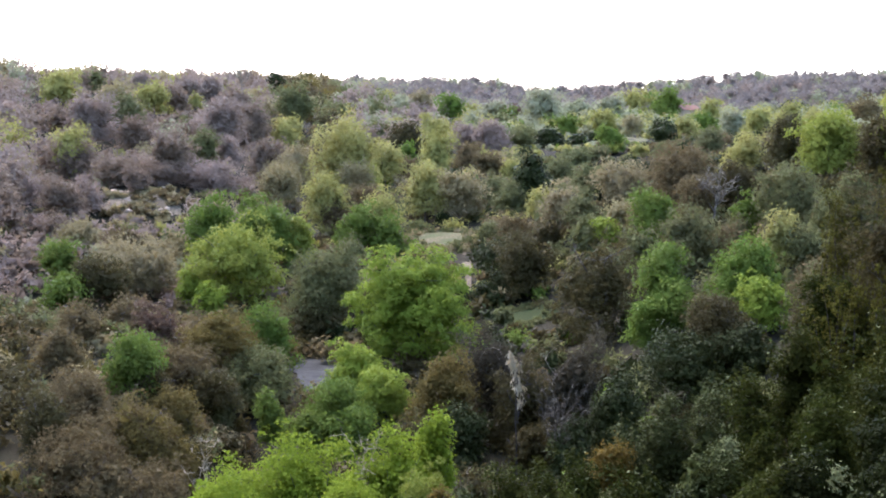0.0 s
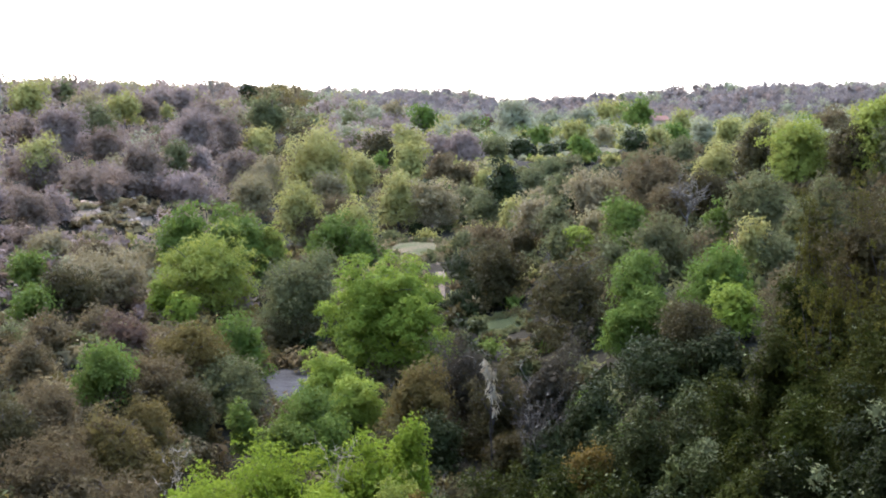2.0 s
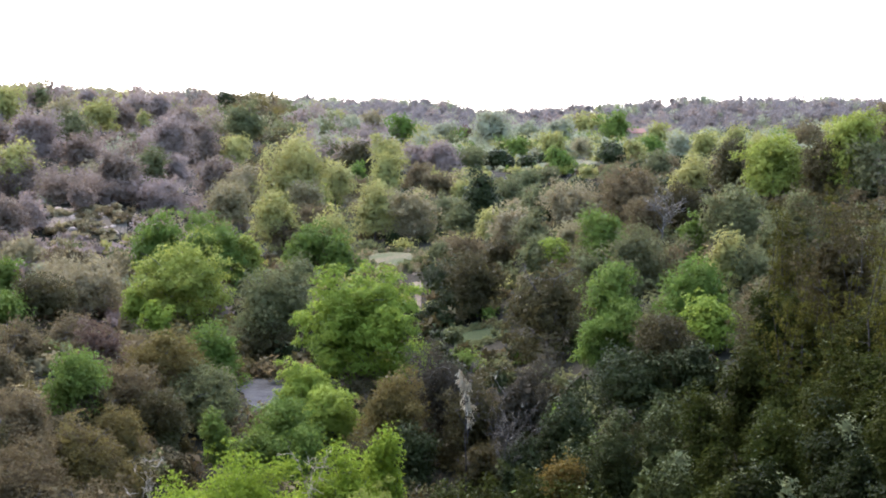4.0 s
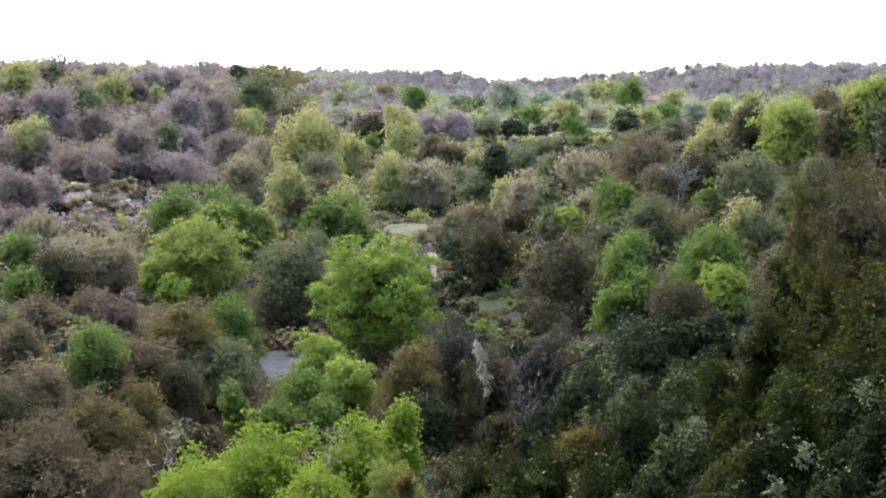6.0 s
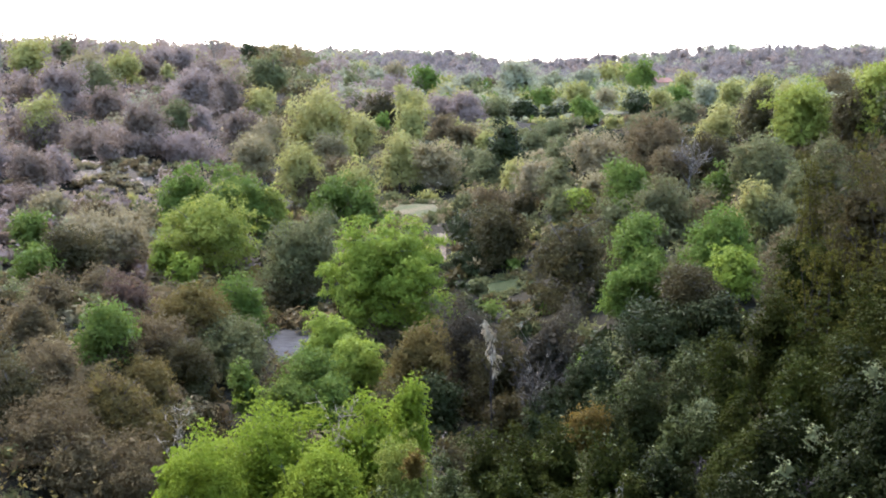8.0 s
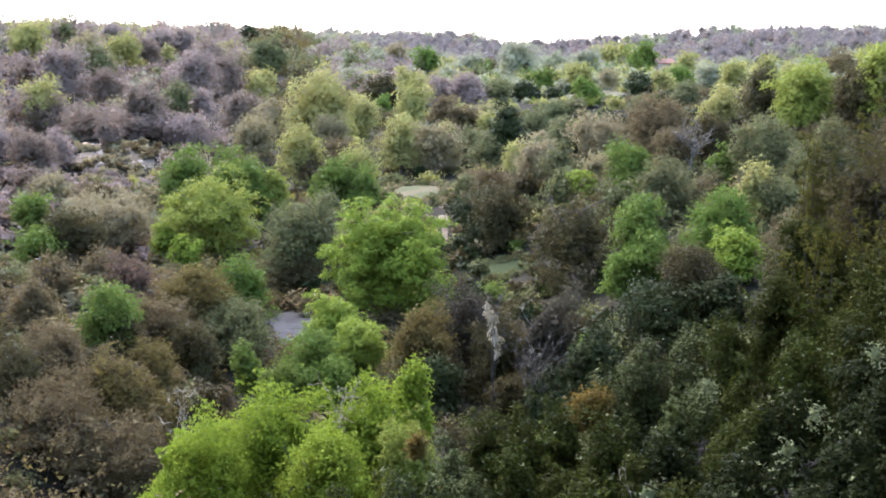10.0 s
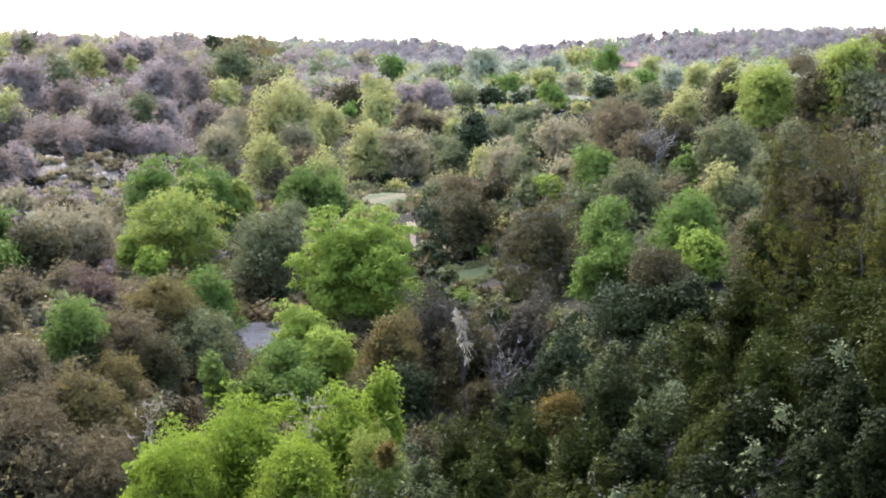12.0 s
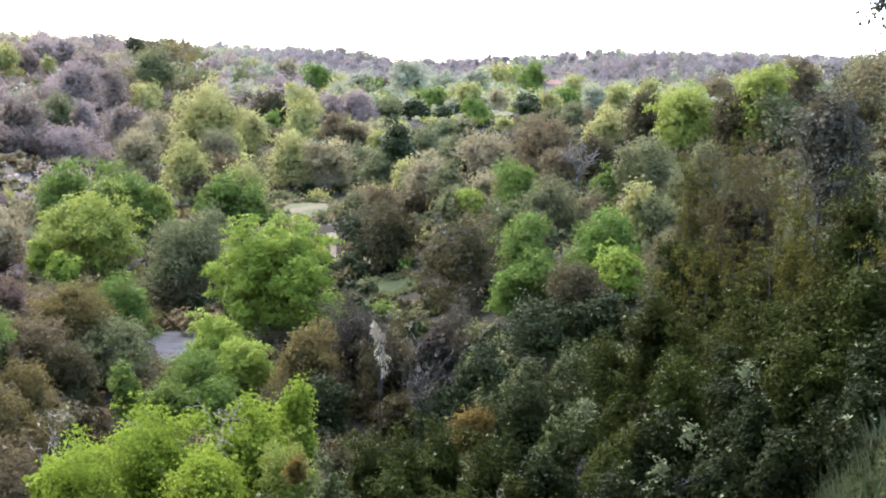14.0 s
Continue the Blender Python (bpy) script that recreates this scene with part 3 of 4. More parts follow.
landmark("mauve", 5.9, 250.2, 8.9, 7.9)
landmark("olive", 27.8, 216.5, 5.8, 4.5)
landmark("olive", 20.8, 190.1, 5.7, 5.2)
landmark("yellow", -15.2, 163.5, 11.8, 12.9)
landmark("yellow", -9.8, 180.5, 6.8, 7.9)
landmark("yellow", -37.0, 256.1, 6.1, 6.3)
landmark("tan", -24.0, 173.1, 7.8, 7.5)
landmark("yellow", -13.8, 122.9, 5.6, 7.9)
landmark("tan", -23.0, 146.4, 6.2, 6.4)
landmark("tan", -12.9, 156.7, 5.5, 6.4)
landmark("lime", -12.1, 171.8, 4.4, 5.2)
landmark("yellow", -6.9, 121.5, 4.6, 6.5)
landmark("green", -9.3, 111.3, 4.9, 5.6)
landmark("green", -5.9, 110.1, 4.3, 5.0)
landmark("thicket", -7.9, 238.1, 9.5, 9.9)
landmark("yellow", -1.7, 260.2, 9.2, 9.4)
landmark("yellow", -1.1, 203.7, 7.5, 9.7)
landmark("yellow", -2.4, 138.2, 6.2, 8.0)
landmark("tan", 2.3, 139.7, 7.8, 6.9)
landmark("olive", -3.8, 142.2, 4.7, 3.3)
landmark("dark", -0.1, 136.7, 2.1, 1.8)
landmark("green", -7.6, 218.6, 5.7, 6.6)
landmark("brown", -7.0, 198.6, 4.7, 4.8)
landmark("brown", -10.8, 142.8, 4.7, 4.8)
landmark("green", -23.4, 105.1, 5.8, 7.5)
landmark("green", -17.3, 101.7, 6.5, 8.0)
landmark("lime", -17.8, 89.0, 8.7, 8.3)
landmark("lime", -14.1, 103.3, 3.4, 6.0)
landmark("olive", -9.4, 80.7, 6.4, 7.0)
landmark("thicket", -9.8, 79.6, 5.1, 3.0)
landmark("rust", -6.8, 112.5, 4.5, 2.8)
landmark("brown", -12.4, 121.6, 4.3, 4.9)
landmark("fresh", -2.1, 68.2, 8.7, 8.4, clear=0.10, most=26000)
landmark("olive", -9.4, 106.9, 2.5, 2.5)
landmark("tan", -26.3, 90.5, 6.0, 5.0)
landmark("tan", -26.9, 103.8, 3.2, 3.7)
landmark("rust", -16.2, 58.0, 2.7, 3.1)
landmark("fresh", -21.2, 87.2, 2.7, 4.1)
landmark("fresh", -18.7, 83.1, 2.8, 3.6)
landmark("mustard", -13.2, 59.9, 4.5, 4.0)
landmark("green", -10.8, 63.4, 3.7, 4.7)
landmark("olive", -10.3, 57.6, 4.4, 3.8)
landmark("green", -14.8, 48.8, 3.0, 3.9)
landmark("brown", -13.8, 53.9, 3.4, 2.9)
landmark("brown", -20.9, 67.8, 3.0, 3.1)
landmark("brown", -12.4, 59.3, 2.7, 2.5)
landmark("thicket", -12.3, 52.5, 3.6, 3.2)
landmark("lime", -12.8, 52.9, 1.6, 1.1)
landmark("mustard", -12.3, 46.6, 2.9, 3.2)
landmark("brown", -12.8, 41.7, 3.3, 3.7)
landmark("brown", -11.5, 38.1, 3.7, 3.1)
landmark("thicket", -11.1, 43.7, 2.3, 2.5)
landmark("olive", -11.4, 52.4, 2.1, 1.9)
landmark("fresh", -4.9, 57.8, 3.8, 4.4)
landmark("green", -5.4, 51.6, 3.4, 3.9)
landmark("fresh", -3.3, 54.3, 3.2, 3.6)
landmark("green", -8.7, 51.0, 1.7, 3.6, clear=0.22)
landmark("green", -6.7, 49.8, 2.5, 2.9)
landmark("green", -4.4, 49.0, 2.7, 3.0)
landmark("mustard", -0.1, 51.8, 3.6, 4.9)
landmark("dusky", 2.6, 53.9, 3.7, 5.7)
landmark("dusky", 6.2, 50.7, 3.8, 6.4)
landmark("thicket", 4.0, 50.9, 2.9, 4.8)
landmark("brown", -2.0, 66.0, 2.4, 2.4)
# next three dark crowns stand in for gaps of shade under the trees
landmark("dark", 1.0, 49.1, 2.4, 3.0)
landmark("thicket", 4.0, 47.5, 2.1, 2.8)
landmark("dark", 5.7, 45.5, 2.3, 3.3)
landmark("thicket", -1.5, 47.1, 2.6, 3.2)
landmark("dark", 8.3, 48.0, 3.3, 4.6)
landmark("green", 18.4, 90.4, 4.5, 5.8)
landmark("olive", 18.3, 78.1, 5.0, 5.4)
landmark("fresh", 15.2, 96.0, 2.9, 3.0)
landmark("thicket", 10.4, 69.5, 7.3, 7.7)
landmark("olive", 15.8, 83.7, 3.2, 3.7)
landmark("green", 13.5, 62.3, 3.8, 5.9)
landmark("green", 17.5, 60.7, 4.2, 5.1)
landmark("fresh", 17.8, 56.7, 3.1, 3.3)
landmark("green", 12.5, 60.2, 3.5, 4.8)
landmark("yellow", 23.0, 71.1, 2.7, 5.1, clear=0.16)
landmark("green", 26.2, 88.9, 3.1, 4.4)
landmark("olive", 28.5, 86.1, 5.3, 6.4)
landmark("thicket", 14.6, 53.3, 4.1, 4.2)
# this dark crown stands in for a mass of deep shade
landmark("dark", 12.5, 52.0, 5.2, 4.0)
landmark("dark", 15.2, 50.9, 2.8, 2.7)
landmark("thicket", 10.7, 105.2, 3.8, 4.0)
landmark("brown", 7.8, 108.9, 4.6, 4.8)
landmark("olive", 5.5, 117.1, 3.8, 3.0)
landmark("dark", 5.1, 102.1, 4.8, 3.8)
landmark("thicket", 7.3, 91.5, 5.6, 6.1)
landmark("dark", 6.1, 93.0, 5.1, 3.3)
landmark("dark", 4.2, 91.1, 3.3, 2.1)
landmark("olive", 4.9, 83.6, 1.8, 1.5)
landmark("brown", 18.1, 95.5, 3.5, 3.6)
landmark("tan", 17.0, 98.8, 3.6, 3.7)
landmark("olive", 13.7, 97.8, 3.9, 4.0)
landmark("brown", 21.1, 80.5, 2.9, 3.4)
landmark("olive", 24.4, 87.4, 2.7, 3.1)
landmark("brown", 24.1, 98.8, 4.2, 4.8)
landmark("thicket", 29.2, 103.2, 5.0, 5.1)
landmark("olive", 30.4, 81.2, 4.4, 4.5)
landmark("olive", 24.9, 70.5, 3.4, 3.9)
landmark("brown", 21.2, 58.1, 3.2, 3.6)
landmark("thicket", 17.6, 47.9, 3.2, 4.1)
landmark("brown", 23.2, 74.1, 3.2, 3.6)
landmark("mauve", -63.3, 188.8, 9.2, 9.5)
landmark("russet", -64.9, 255.5, 7.8, 8.1)
landmark("mauve", -45.9, 218.9, 9.6, 11.1)
landmark("russet", -36.9, 141.9, 6.5, 7.5)
landmark("olive", -42.3, 184.9, 6.6, 7.7)
landmark("yellow", -53.3, 150.4, 6.6, 8.6)
landmark("yellow", -81.0, 221.8, 8.5, 8.8)
landmark("tan", -70.1, 223.4, 8.2, 8.5)
landmark("yellow", -66.8, 243.1, 8.2, 8.5)
landmark("dark", -65.8, 417.5, 7.3, 9.4)
landmark("mauve", -95.1, 267.7, 3.8, 4.9)
landmark("mauve", -85.0, 298.3, 5.7, 6.6)
landmark("olive", -38.4, 277.5, 10.7, 12.5)
landmark("yellow", -35.5, 235.0, 6.6, 7.7)
landmark("russet", -42.9, 233.7, 9.5, 9.9)
landmark("russet", -42.9, 229.7, 6.7, 6.0)
landmark("russet", -56.1, 190.6, 7.5, 6.8)
landmark("russet", -52.2, 150.3, 7.5, 6.8)
landmark("russet", -38.3, 130.6, 3.3, 3.3)
landmark("mauve", -84.2, 272.9, 6.1, 6.3)
landmark("mauve", -68.3, 280.9, 8.0, 8.3)
landmark("mauve", -65.2, 296.6, 7.8, 8.1)
landmark("russet", -52.5, 267.5, 9.3, 9.6)
landmark("olive", -64.0, 214.3, 8.4, 7.6)
landmark("yellow", -64.0, 271.2, 4.7, 4.8)
landmark("mauve", -38.8, 188.7, 5.5, 6.3)
landmark("russet", -30.1, 178.6, 7.3, 7.5)
landmark("russet", -70.8, 195.7, 6.4, 5.7)
landmark("russet", -43.5, 118.4, 5.2, 5.3)
landmark("mauve", -41.9, 122.7, 4.1, 4.2)
landmark("tan", -29.4, 93.6, 4.8, 4.9)
landmark("tan", -27.5, 98.3, 4.5, 4.7)
landmark("olive", -27.2, 105.2, 2.8, 3.5)
landmark("green", -34.2, 92.4, 3.9, 4.5)
landmark("green", -30.5, 83.3, 4.2, 3.7)
landmark("brown", -20.5, 58.0, 2.9, 3.0)
landmark("green", -15.4, 52.1, 2.6, 2.9)
landmark("green", -19.2, 58.3, 1.2, 1.5)
landmark("brown", -31.8, 104.9, 4.8, 3.6)
landmark("tan", -37.3, 106.3, 4.8, 3.6)
landmark("russet", -41.5, 118.6, 2.6, 2.4)
landmark("russet", -41.0, 110.3, 3.7, 3.2)
landmark("thicket", -28.3, 84.9, 5.3, 4.7)
landmark("brown", -15.4, 43.3, 3.7, 3.2)
landmark("mustard", -12.8, 41.4, 3.4, 3.9)
landmark("brown", -14.1, 38.2, 3.7, 3.0)
landmark("thicket", -13.6, 48.7, 2.6, 2.9)
landmark("brown", -12.4, 37.6, 3.7, 3.2)
landmark("mustard", -11.4, 42.2, 2.7, 3.0)
landmark("brown", -19.6, 52.1, 2.6, 2.6)
landmark("thicket", -15.7, 40.4, 2.7, 3.0)
landmark("brown", -11.1, 38.3, 2.7, 2.8)
landmark("thicket", 3.8, 51.1, 2.1, 2.0)
landmark("russet", -43.3, 139.1, 8.4, 4.6)
landmark("mauve", -31.3, 141.2, 9.1, 5.0)
landmark("russet", -36.9, 138.3, 6.4, 3.4)
landmark("spring", -5.7, 24.6, 2.7, 5.7, clear=0.36, most=22000)
landmark("spring", -3.8, 26.4, 2.7, 5.9, clear=0.36, most=22000)
landmark("spring", -1.5, 27.7, 2.9, 5.8, clear=0.36, most=22000)
landmark("spring", -0.3, 28.7, 1.3, 6.4, clear=0.55, most=9000)
landmark("spring", -2.4, 24.6, 2.3, 4.4, clear=0.36, most=22000)
landmark("lime", -0.3, 26.2, 1.8, 4.5, clear=0.36, most=22000)
landmark("dusty", 9.3, 17.9, 1.4, 5.4, clear=0.52)
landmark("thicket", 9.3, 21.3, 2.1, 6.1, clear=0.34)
landmark("olive", 9.6, 24.4, 1.4, 8.3, clear=0.67)
landmark("olive", 9.8, 19.9, 1.1, 3.8, clear=0.43)
spray_shrub(9.7, 22.2, 2.2, 7.2, 20, 525)
landmark("thicket", 10.0, 23.1, 2.1, 6.0, clear=0.51)
spray_shrub(8.9, 23.0, 1.1, 7.6, 20, 526)
landmark("thicket", 9.3, 24.0, 1.0, 6.4, clear=0.77)
spray_shrub(8.1, 18.5, 1.0, 4.7, 7, 527)
spray_shrub(8.2, 16.8, 0.7, 4.8, 7, 528)
spray_shrub(8.5, 18.3, 1.3, 4.2, 7, 529)
spray_shrub(8.0, 19.6, 1.2, 4.6, 7, 530)
spray_shrub(8.3, 16.2, 0.9, 3.3, 7, 531)
spray_shrub(7.6, 19.0, 2.0, 4.3, 16, 532)
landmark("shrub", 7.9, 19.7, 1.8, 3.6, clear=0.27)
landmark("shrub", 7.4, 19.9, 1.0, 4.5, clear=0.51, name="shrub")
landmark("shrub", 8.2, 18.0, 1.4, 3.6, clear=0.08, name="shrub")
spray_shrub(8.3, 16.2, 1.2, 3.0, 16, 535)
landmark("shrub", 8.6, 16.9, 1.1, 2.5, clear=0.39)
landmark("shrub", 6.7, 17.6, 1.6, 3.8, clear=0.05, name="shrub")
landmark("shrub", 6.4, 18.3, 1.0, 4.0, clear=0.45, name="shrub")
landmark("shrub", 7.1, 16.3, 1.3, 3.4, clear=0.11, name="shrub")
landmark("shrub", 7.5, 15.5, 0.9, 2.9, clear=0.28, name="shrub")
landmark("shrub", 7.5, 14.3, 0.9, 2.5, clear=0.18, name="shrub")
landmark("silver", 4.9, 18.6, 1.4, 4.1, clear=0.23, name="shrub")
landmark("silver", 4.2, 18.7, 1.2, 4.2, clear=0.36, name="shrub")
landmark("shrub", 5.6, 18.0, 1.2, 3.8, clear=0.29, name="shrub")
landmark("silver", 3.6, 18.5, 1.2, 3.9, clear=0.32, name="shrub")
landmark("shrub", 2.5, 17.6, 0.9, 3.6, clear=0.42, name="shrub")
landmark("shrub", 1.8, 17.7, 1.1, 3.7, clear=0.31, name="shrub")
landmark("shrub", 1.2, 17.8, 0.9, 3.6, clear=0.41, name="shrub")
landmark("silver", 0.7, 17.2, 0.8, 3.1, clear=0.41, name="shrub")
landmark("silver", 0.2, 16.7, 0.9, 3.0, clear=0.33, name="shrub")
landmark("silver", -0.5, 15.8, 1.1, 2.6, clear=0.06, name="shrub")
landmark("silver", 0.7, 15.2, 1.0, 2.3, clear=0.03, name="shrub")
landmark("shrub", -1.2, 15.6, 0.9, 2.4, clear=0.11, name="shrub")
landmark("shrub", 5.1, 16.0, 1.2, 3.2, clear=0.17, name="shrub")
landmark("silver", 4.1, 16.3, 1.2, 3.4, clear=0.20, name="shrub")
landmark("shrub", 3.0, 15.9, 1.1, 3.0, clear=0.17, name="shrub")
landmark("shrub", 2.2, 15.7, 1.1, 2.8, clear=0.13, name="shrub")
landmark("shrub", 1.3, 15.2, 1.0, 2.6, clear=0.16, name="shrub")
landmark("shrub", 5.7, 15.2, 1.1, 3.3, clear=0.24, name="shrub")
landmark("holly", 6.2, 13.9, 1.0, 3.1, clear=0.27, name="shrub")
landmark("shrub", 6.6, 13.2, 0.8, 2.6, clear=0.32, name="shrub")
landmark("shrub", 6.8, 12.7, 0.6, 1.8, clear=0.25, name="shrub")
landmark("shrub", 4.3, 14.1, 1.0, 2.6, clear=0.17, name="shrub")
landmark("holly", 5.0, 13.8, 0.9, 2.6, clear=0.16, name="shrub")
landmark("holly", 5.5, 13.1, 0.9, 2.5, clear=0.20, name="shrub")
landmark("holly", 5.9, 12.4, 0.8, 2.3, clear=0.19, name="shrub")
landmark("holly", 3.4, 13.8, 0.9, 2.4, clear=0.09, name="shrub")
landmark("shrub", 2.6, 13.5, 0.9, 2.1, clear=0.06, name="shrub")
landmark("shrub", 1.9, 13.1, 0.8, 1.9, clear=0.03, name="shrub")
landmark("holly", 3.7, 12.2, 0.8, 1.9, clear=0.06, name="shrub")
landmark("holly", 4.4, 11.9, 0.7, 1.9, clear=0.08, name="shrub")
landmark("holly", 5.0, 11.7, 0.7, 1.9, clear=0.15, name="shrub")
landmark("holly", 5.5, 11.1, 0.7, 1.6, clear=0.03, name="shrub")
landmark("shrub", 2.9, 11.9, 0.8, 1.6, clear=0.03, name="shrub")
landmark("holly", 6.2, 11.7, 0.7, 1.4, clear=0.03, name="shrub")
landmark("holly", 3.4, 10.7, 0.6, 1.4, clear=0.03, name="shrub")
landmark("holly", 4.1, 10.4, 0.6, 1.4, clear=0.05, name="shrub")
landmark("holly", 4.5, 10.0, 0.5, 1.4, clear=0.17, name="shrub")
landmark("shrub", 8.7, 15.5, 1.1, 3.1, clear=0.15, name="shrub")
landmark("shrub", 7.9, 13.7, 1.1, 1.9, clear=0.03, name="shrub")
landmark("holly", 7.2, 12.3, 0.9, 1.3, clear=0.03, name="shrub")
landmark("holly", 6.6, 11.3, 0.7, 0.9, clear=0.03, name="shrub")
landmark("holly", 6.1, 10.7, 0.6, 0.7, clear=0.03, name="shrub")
spray_shrub(8.3, 14.3, 1.5, 2.4, 7, 583)
landmark("orange", 3.0, 18.0, 0.8, 3.8, clear=0.77, name="shrub")
landmark("orange", -0.1, 17.6, 0.4, 3.5, clear=0.86, name="shrub")
landmark("pale", 4.3, 15.2, 0.4, 3.2, clear=0.87, name="shrub")
landmark("pale", 5.0, 12.8, 0.4, 2.4, clear=0.83, name="shrub")
landmark("pale", 4.2, 11.5, 0.3, 2.0, clear=0.85, name="shrub")
landmark("pale", 2.7, 11.9, 0.3, 1.7, clear=0.78, name="shrub")
landmark("pale", 6.0, 13.3, 0.4, 3.0, clear=0.87, name="shrub")


# ---- clearings, stream, rocks ----
SCREE = grass_material("stony_scree", (0.13, 0.10, 0.062), (0.19, 0.15, 0.095), (0.07, 0.058, 0.032))
CLEARINGS = []   # x, y, half width, half depth: open ground that the woods leave free


def clearing(name, cx, cy, rx, ry, turn, material, label, category, seed=0, lift=0.06):
    CLEARINGS.append((cx, cy, rx if cy < 200 else rx * 0.6, ry))
    return patch(name, cx, cy, rx, ry, turn, material, label, category, lift, seed)


clearing("meadow", -0.1, 122, 4.0, 7.0, 0, DRY_GRASS, "small clearing of pale dry grass", "meadow", 1)
clearing("path", 2.5, 106, 0.45, 9.5, 0, SCREE, "bare stony path leading to the clearing", "path", 7)
CLEARINGS += [(2.3, 99, 0.4, 2), (2.7, 113, 0.5, 2)]
clearing("meadow", 6.8, 85, 2.4, 3.2, 0, GREEN_GRASS, "small clearing of short green grass", "meadow", 2)
clearing("meadow", 53, 306, 6.5, 30, -9.8, DRY_GRASS, "distant clearing of pale grass among scrub", "meadow", 3)
CLEARINGS += [(53 + 0.17 * k, 306 + k, 6, 6) for k in (-24, -16, -8, 8, 16, 24)]
clearing("meadow", 44, 338, 4.5, 22, -7.5, GREEN_GRASS, "distant grassy clearing among scrub", "meadow", 4)
CLEARINGS += [(44 + 0.13 * k, 338 + k, 4.5, 5) for k in (-18, -10, 10, 18)]
clearing("meadow", -15, 250, 5, 8, 0, DRY_GRASS, "distant strip of pale grass", "meadow", 5)
clearing("stream", -8.4, 67.0, 1.7, 5.0, 8, WATER, "grey rippled stream between wooded banks", "stream", 6, 0.09)
clearing("rocky_slope", -36.8, 127, 4.4, 5.0, 0, SCREE, "stony bare slope on the hillside", "slope", 8)


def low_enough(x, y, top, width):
    """Whether a low plant leaves the clearings behind it in the camera's sight."""
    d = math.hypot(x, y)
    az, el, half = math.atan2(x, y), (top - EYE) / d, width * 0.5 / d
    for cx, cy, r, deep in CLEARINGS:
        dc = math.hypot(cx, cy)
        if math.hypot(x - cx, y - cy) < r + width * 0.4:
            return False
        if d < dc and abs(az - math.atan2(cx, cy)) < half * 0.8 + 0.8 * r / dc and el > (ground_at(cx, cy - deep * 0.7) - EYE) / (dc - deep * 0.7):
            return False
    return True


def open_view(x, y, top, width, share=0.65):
    """Whether a plant at x, y stays low enough, seen from the camera, before the clearings and the large trees behind
    it.
    """
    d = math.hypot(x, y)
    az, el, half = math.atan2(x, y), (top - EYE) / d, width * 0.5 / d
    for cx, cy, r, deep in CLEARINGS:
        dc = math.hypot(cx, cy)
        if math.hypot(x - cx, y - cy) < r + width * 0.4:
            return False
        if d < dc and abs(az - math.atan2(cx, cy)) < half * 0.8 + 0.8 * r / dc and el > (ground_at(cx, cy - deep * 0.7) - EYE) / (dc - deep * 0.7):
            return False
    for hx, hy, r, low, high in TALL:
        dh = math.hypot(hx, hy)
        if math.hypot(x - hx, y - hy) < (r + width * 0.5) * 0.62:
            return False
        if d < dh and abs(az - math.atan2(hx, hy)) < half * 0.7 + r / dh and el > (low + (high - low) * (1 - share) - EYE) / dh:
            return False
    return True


# crowns that filler plants must not hide from the camera
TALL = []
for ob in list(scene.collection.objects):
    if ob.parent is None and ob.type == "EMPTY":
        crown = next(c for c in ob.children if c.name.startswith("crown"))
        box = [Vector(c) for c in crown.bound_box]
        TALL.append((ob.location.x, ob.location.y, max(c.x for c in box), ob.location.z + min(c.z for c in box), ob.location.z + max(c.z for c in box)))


def boulder(rng, x, y, size):
    iv, jf = ico()
    v = iv * (1 + rng.uniform(-0.38, 0.3, (len(iv), 1))) * np.array([1, rng.uniform(0.6, 1), rng.uniform(0.45, 0.8)]) * size
    ob = new("boulder", mesh_from("boulder", v, jf.ravel(), np.full(len(jf), 3), LIMESTONE))
    ob.location = (x, y, ground_at(x, y) + size * 0.2)
    return tagged(ob, "pale weathered limestone boulder on the hillside", "boulder", "boulders on the slope")


rng = np.random.default_rng(5)
for _ in range(95):
    bx, by = rng.normal(-36.8, 3.6), rng.normal(127.5, 3.2)
    boulder(rng, bx, by, 0.13 + 0.42 * rng.random() ** 2.2)


# ---- the wood on the floor and the slopes ----
def region_kinds(x, y):
    """What grows where: names and weights."""
    az = math.degrees(math.atan2(x, y))
    d = math.hypot(x, y)
    # the kinds on far ground have haze put into their colours
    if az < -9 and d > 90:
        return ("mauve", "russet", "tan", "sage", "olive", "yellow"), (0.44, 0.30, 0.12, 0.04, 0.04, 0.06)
    if az < -6:
        return ("thicket", "brown", "mustard", "olive", "tan"), (0.32, 0.34, 0.08, 0.18, 0.08)
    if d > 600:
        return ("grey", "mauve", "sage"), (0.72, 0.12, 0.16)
    if d > 260:
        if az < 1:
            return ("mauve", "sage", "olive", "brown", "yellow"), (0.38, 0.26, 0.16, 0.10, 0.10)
        return ("sage", "yellow", "olive", "green", "dark"), (0.42, 0.26, 0.14, 0.12, 0.06)
    if az < 8 and d > 90:
        return ("olive", "tan", "dark", "yellow", "brown", "green"), (0.28, 0.18, 0.16, 0.16, 0.14, 0.08)
    if az < 8:
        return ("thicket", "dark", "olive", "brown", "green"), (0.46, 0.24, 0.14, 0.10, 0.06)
    if d < 75:
        return ("olive", "dark", "thicket", "green"), (0.3, 0.32, 0.28, 0.10)
    return ("olive", "dark", "brown", "thicket"), (0.34, 0.2, 0.24, 0.22)


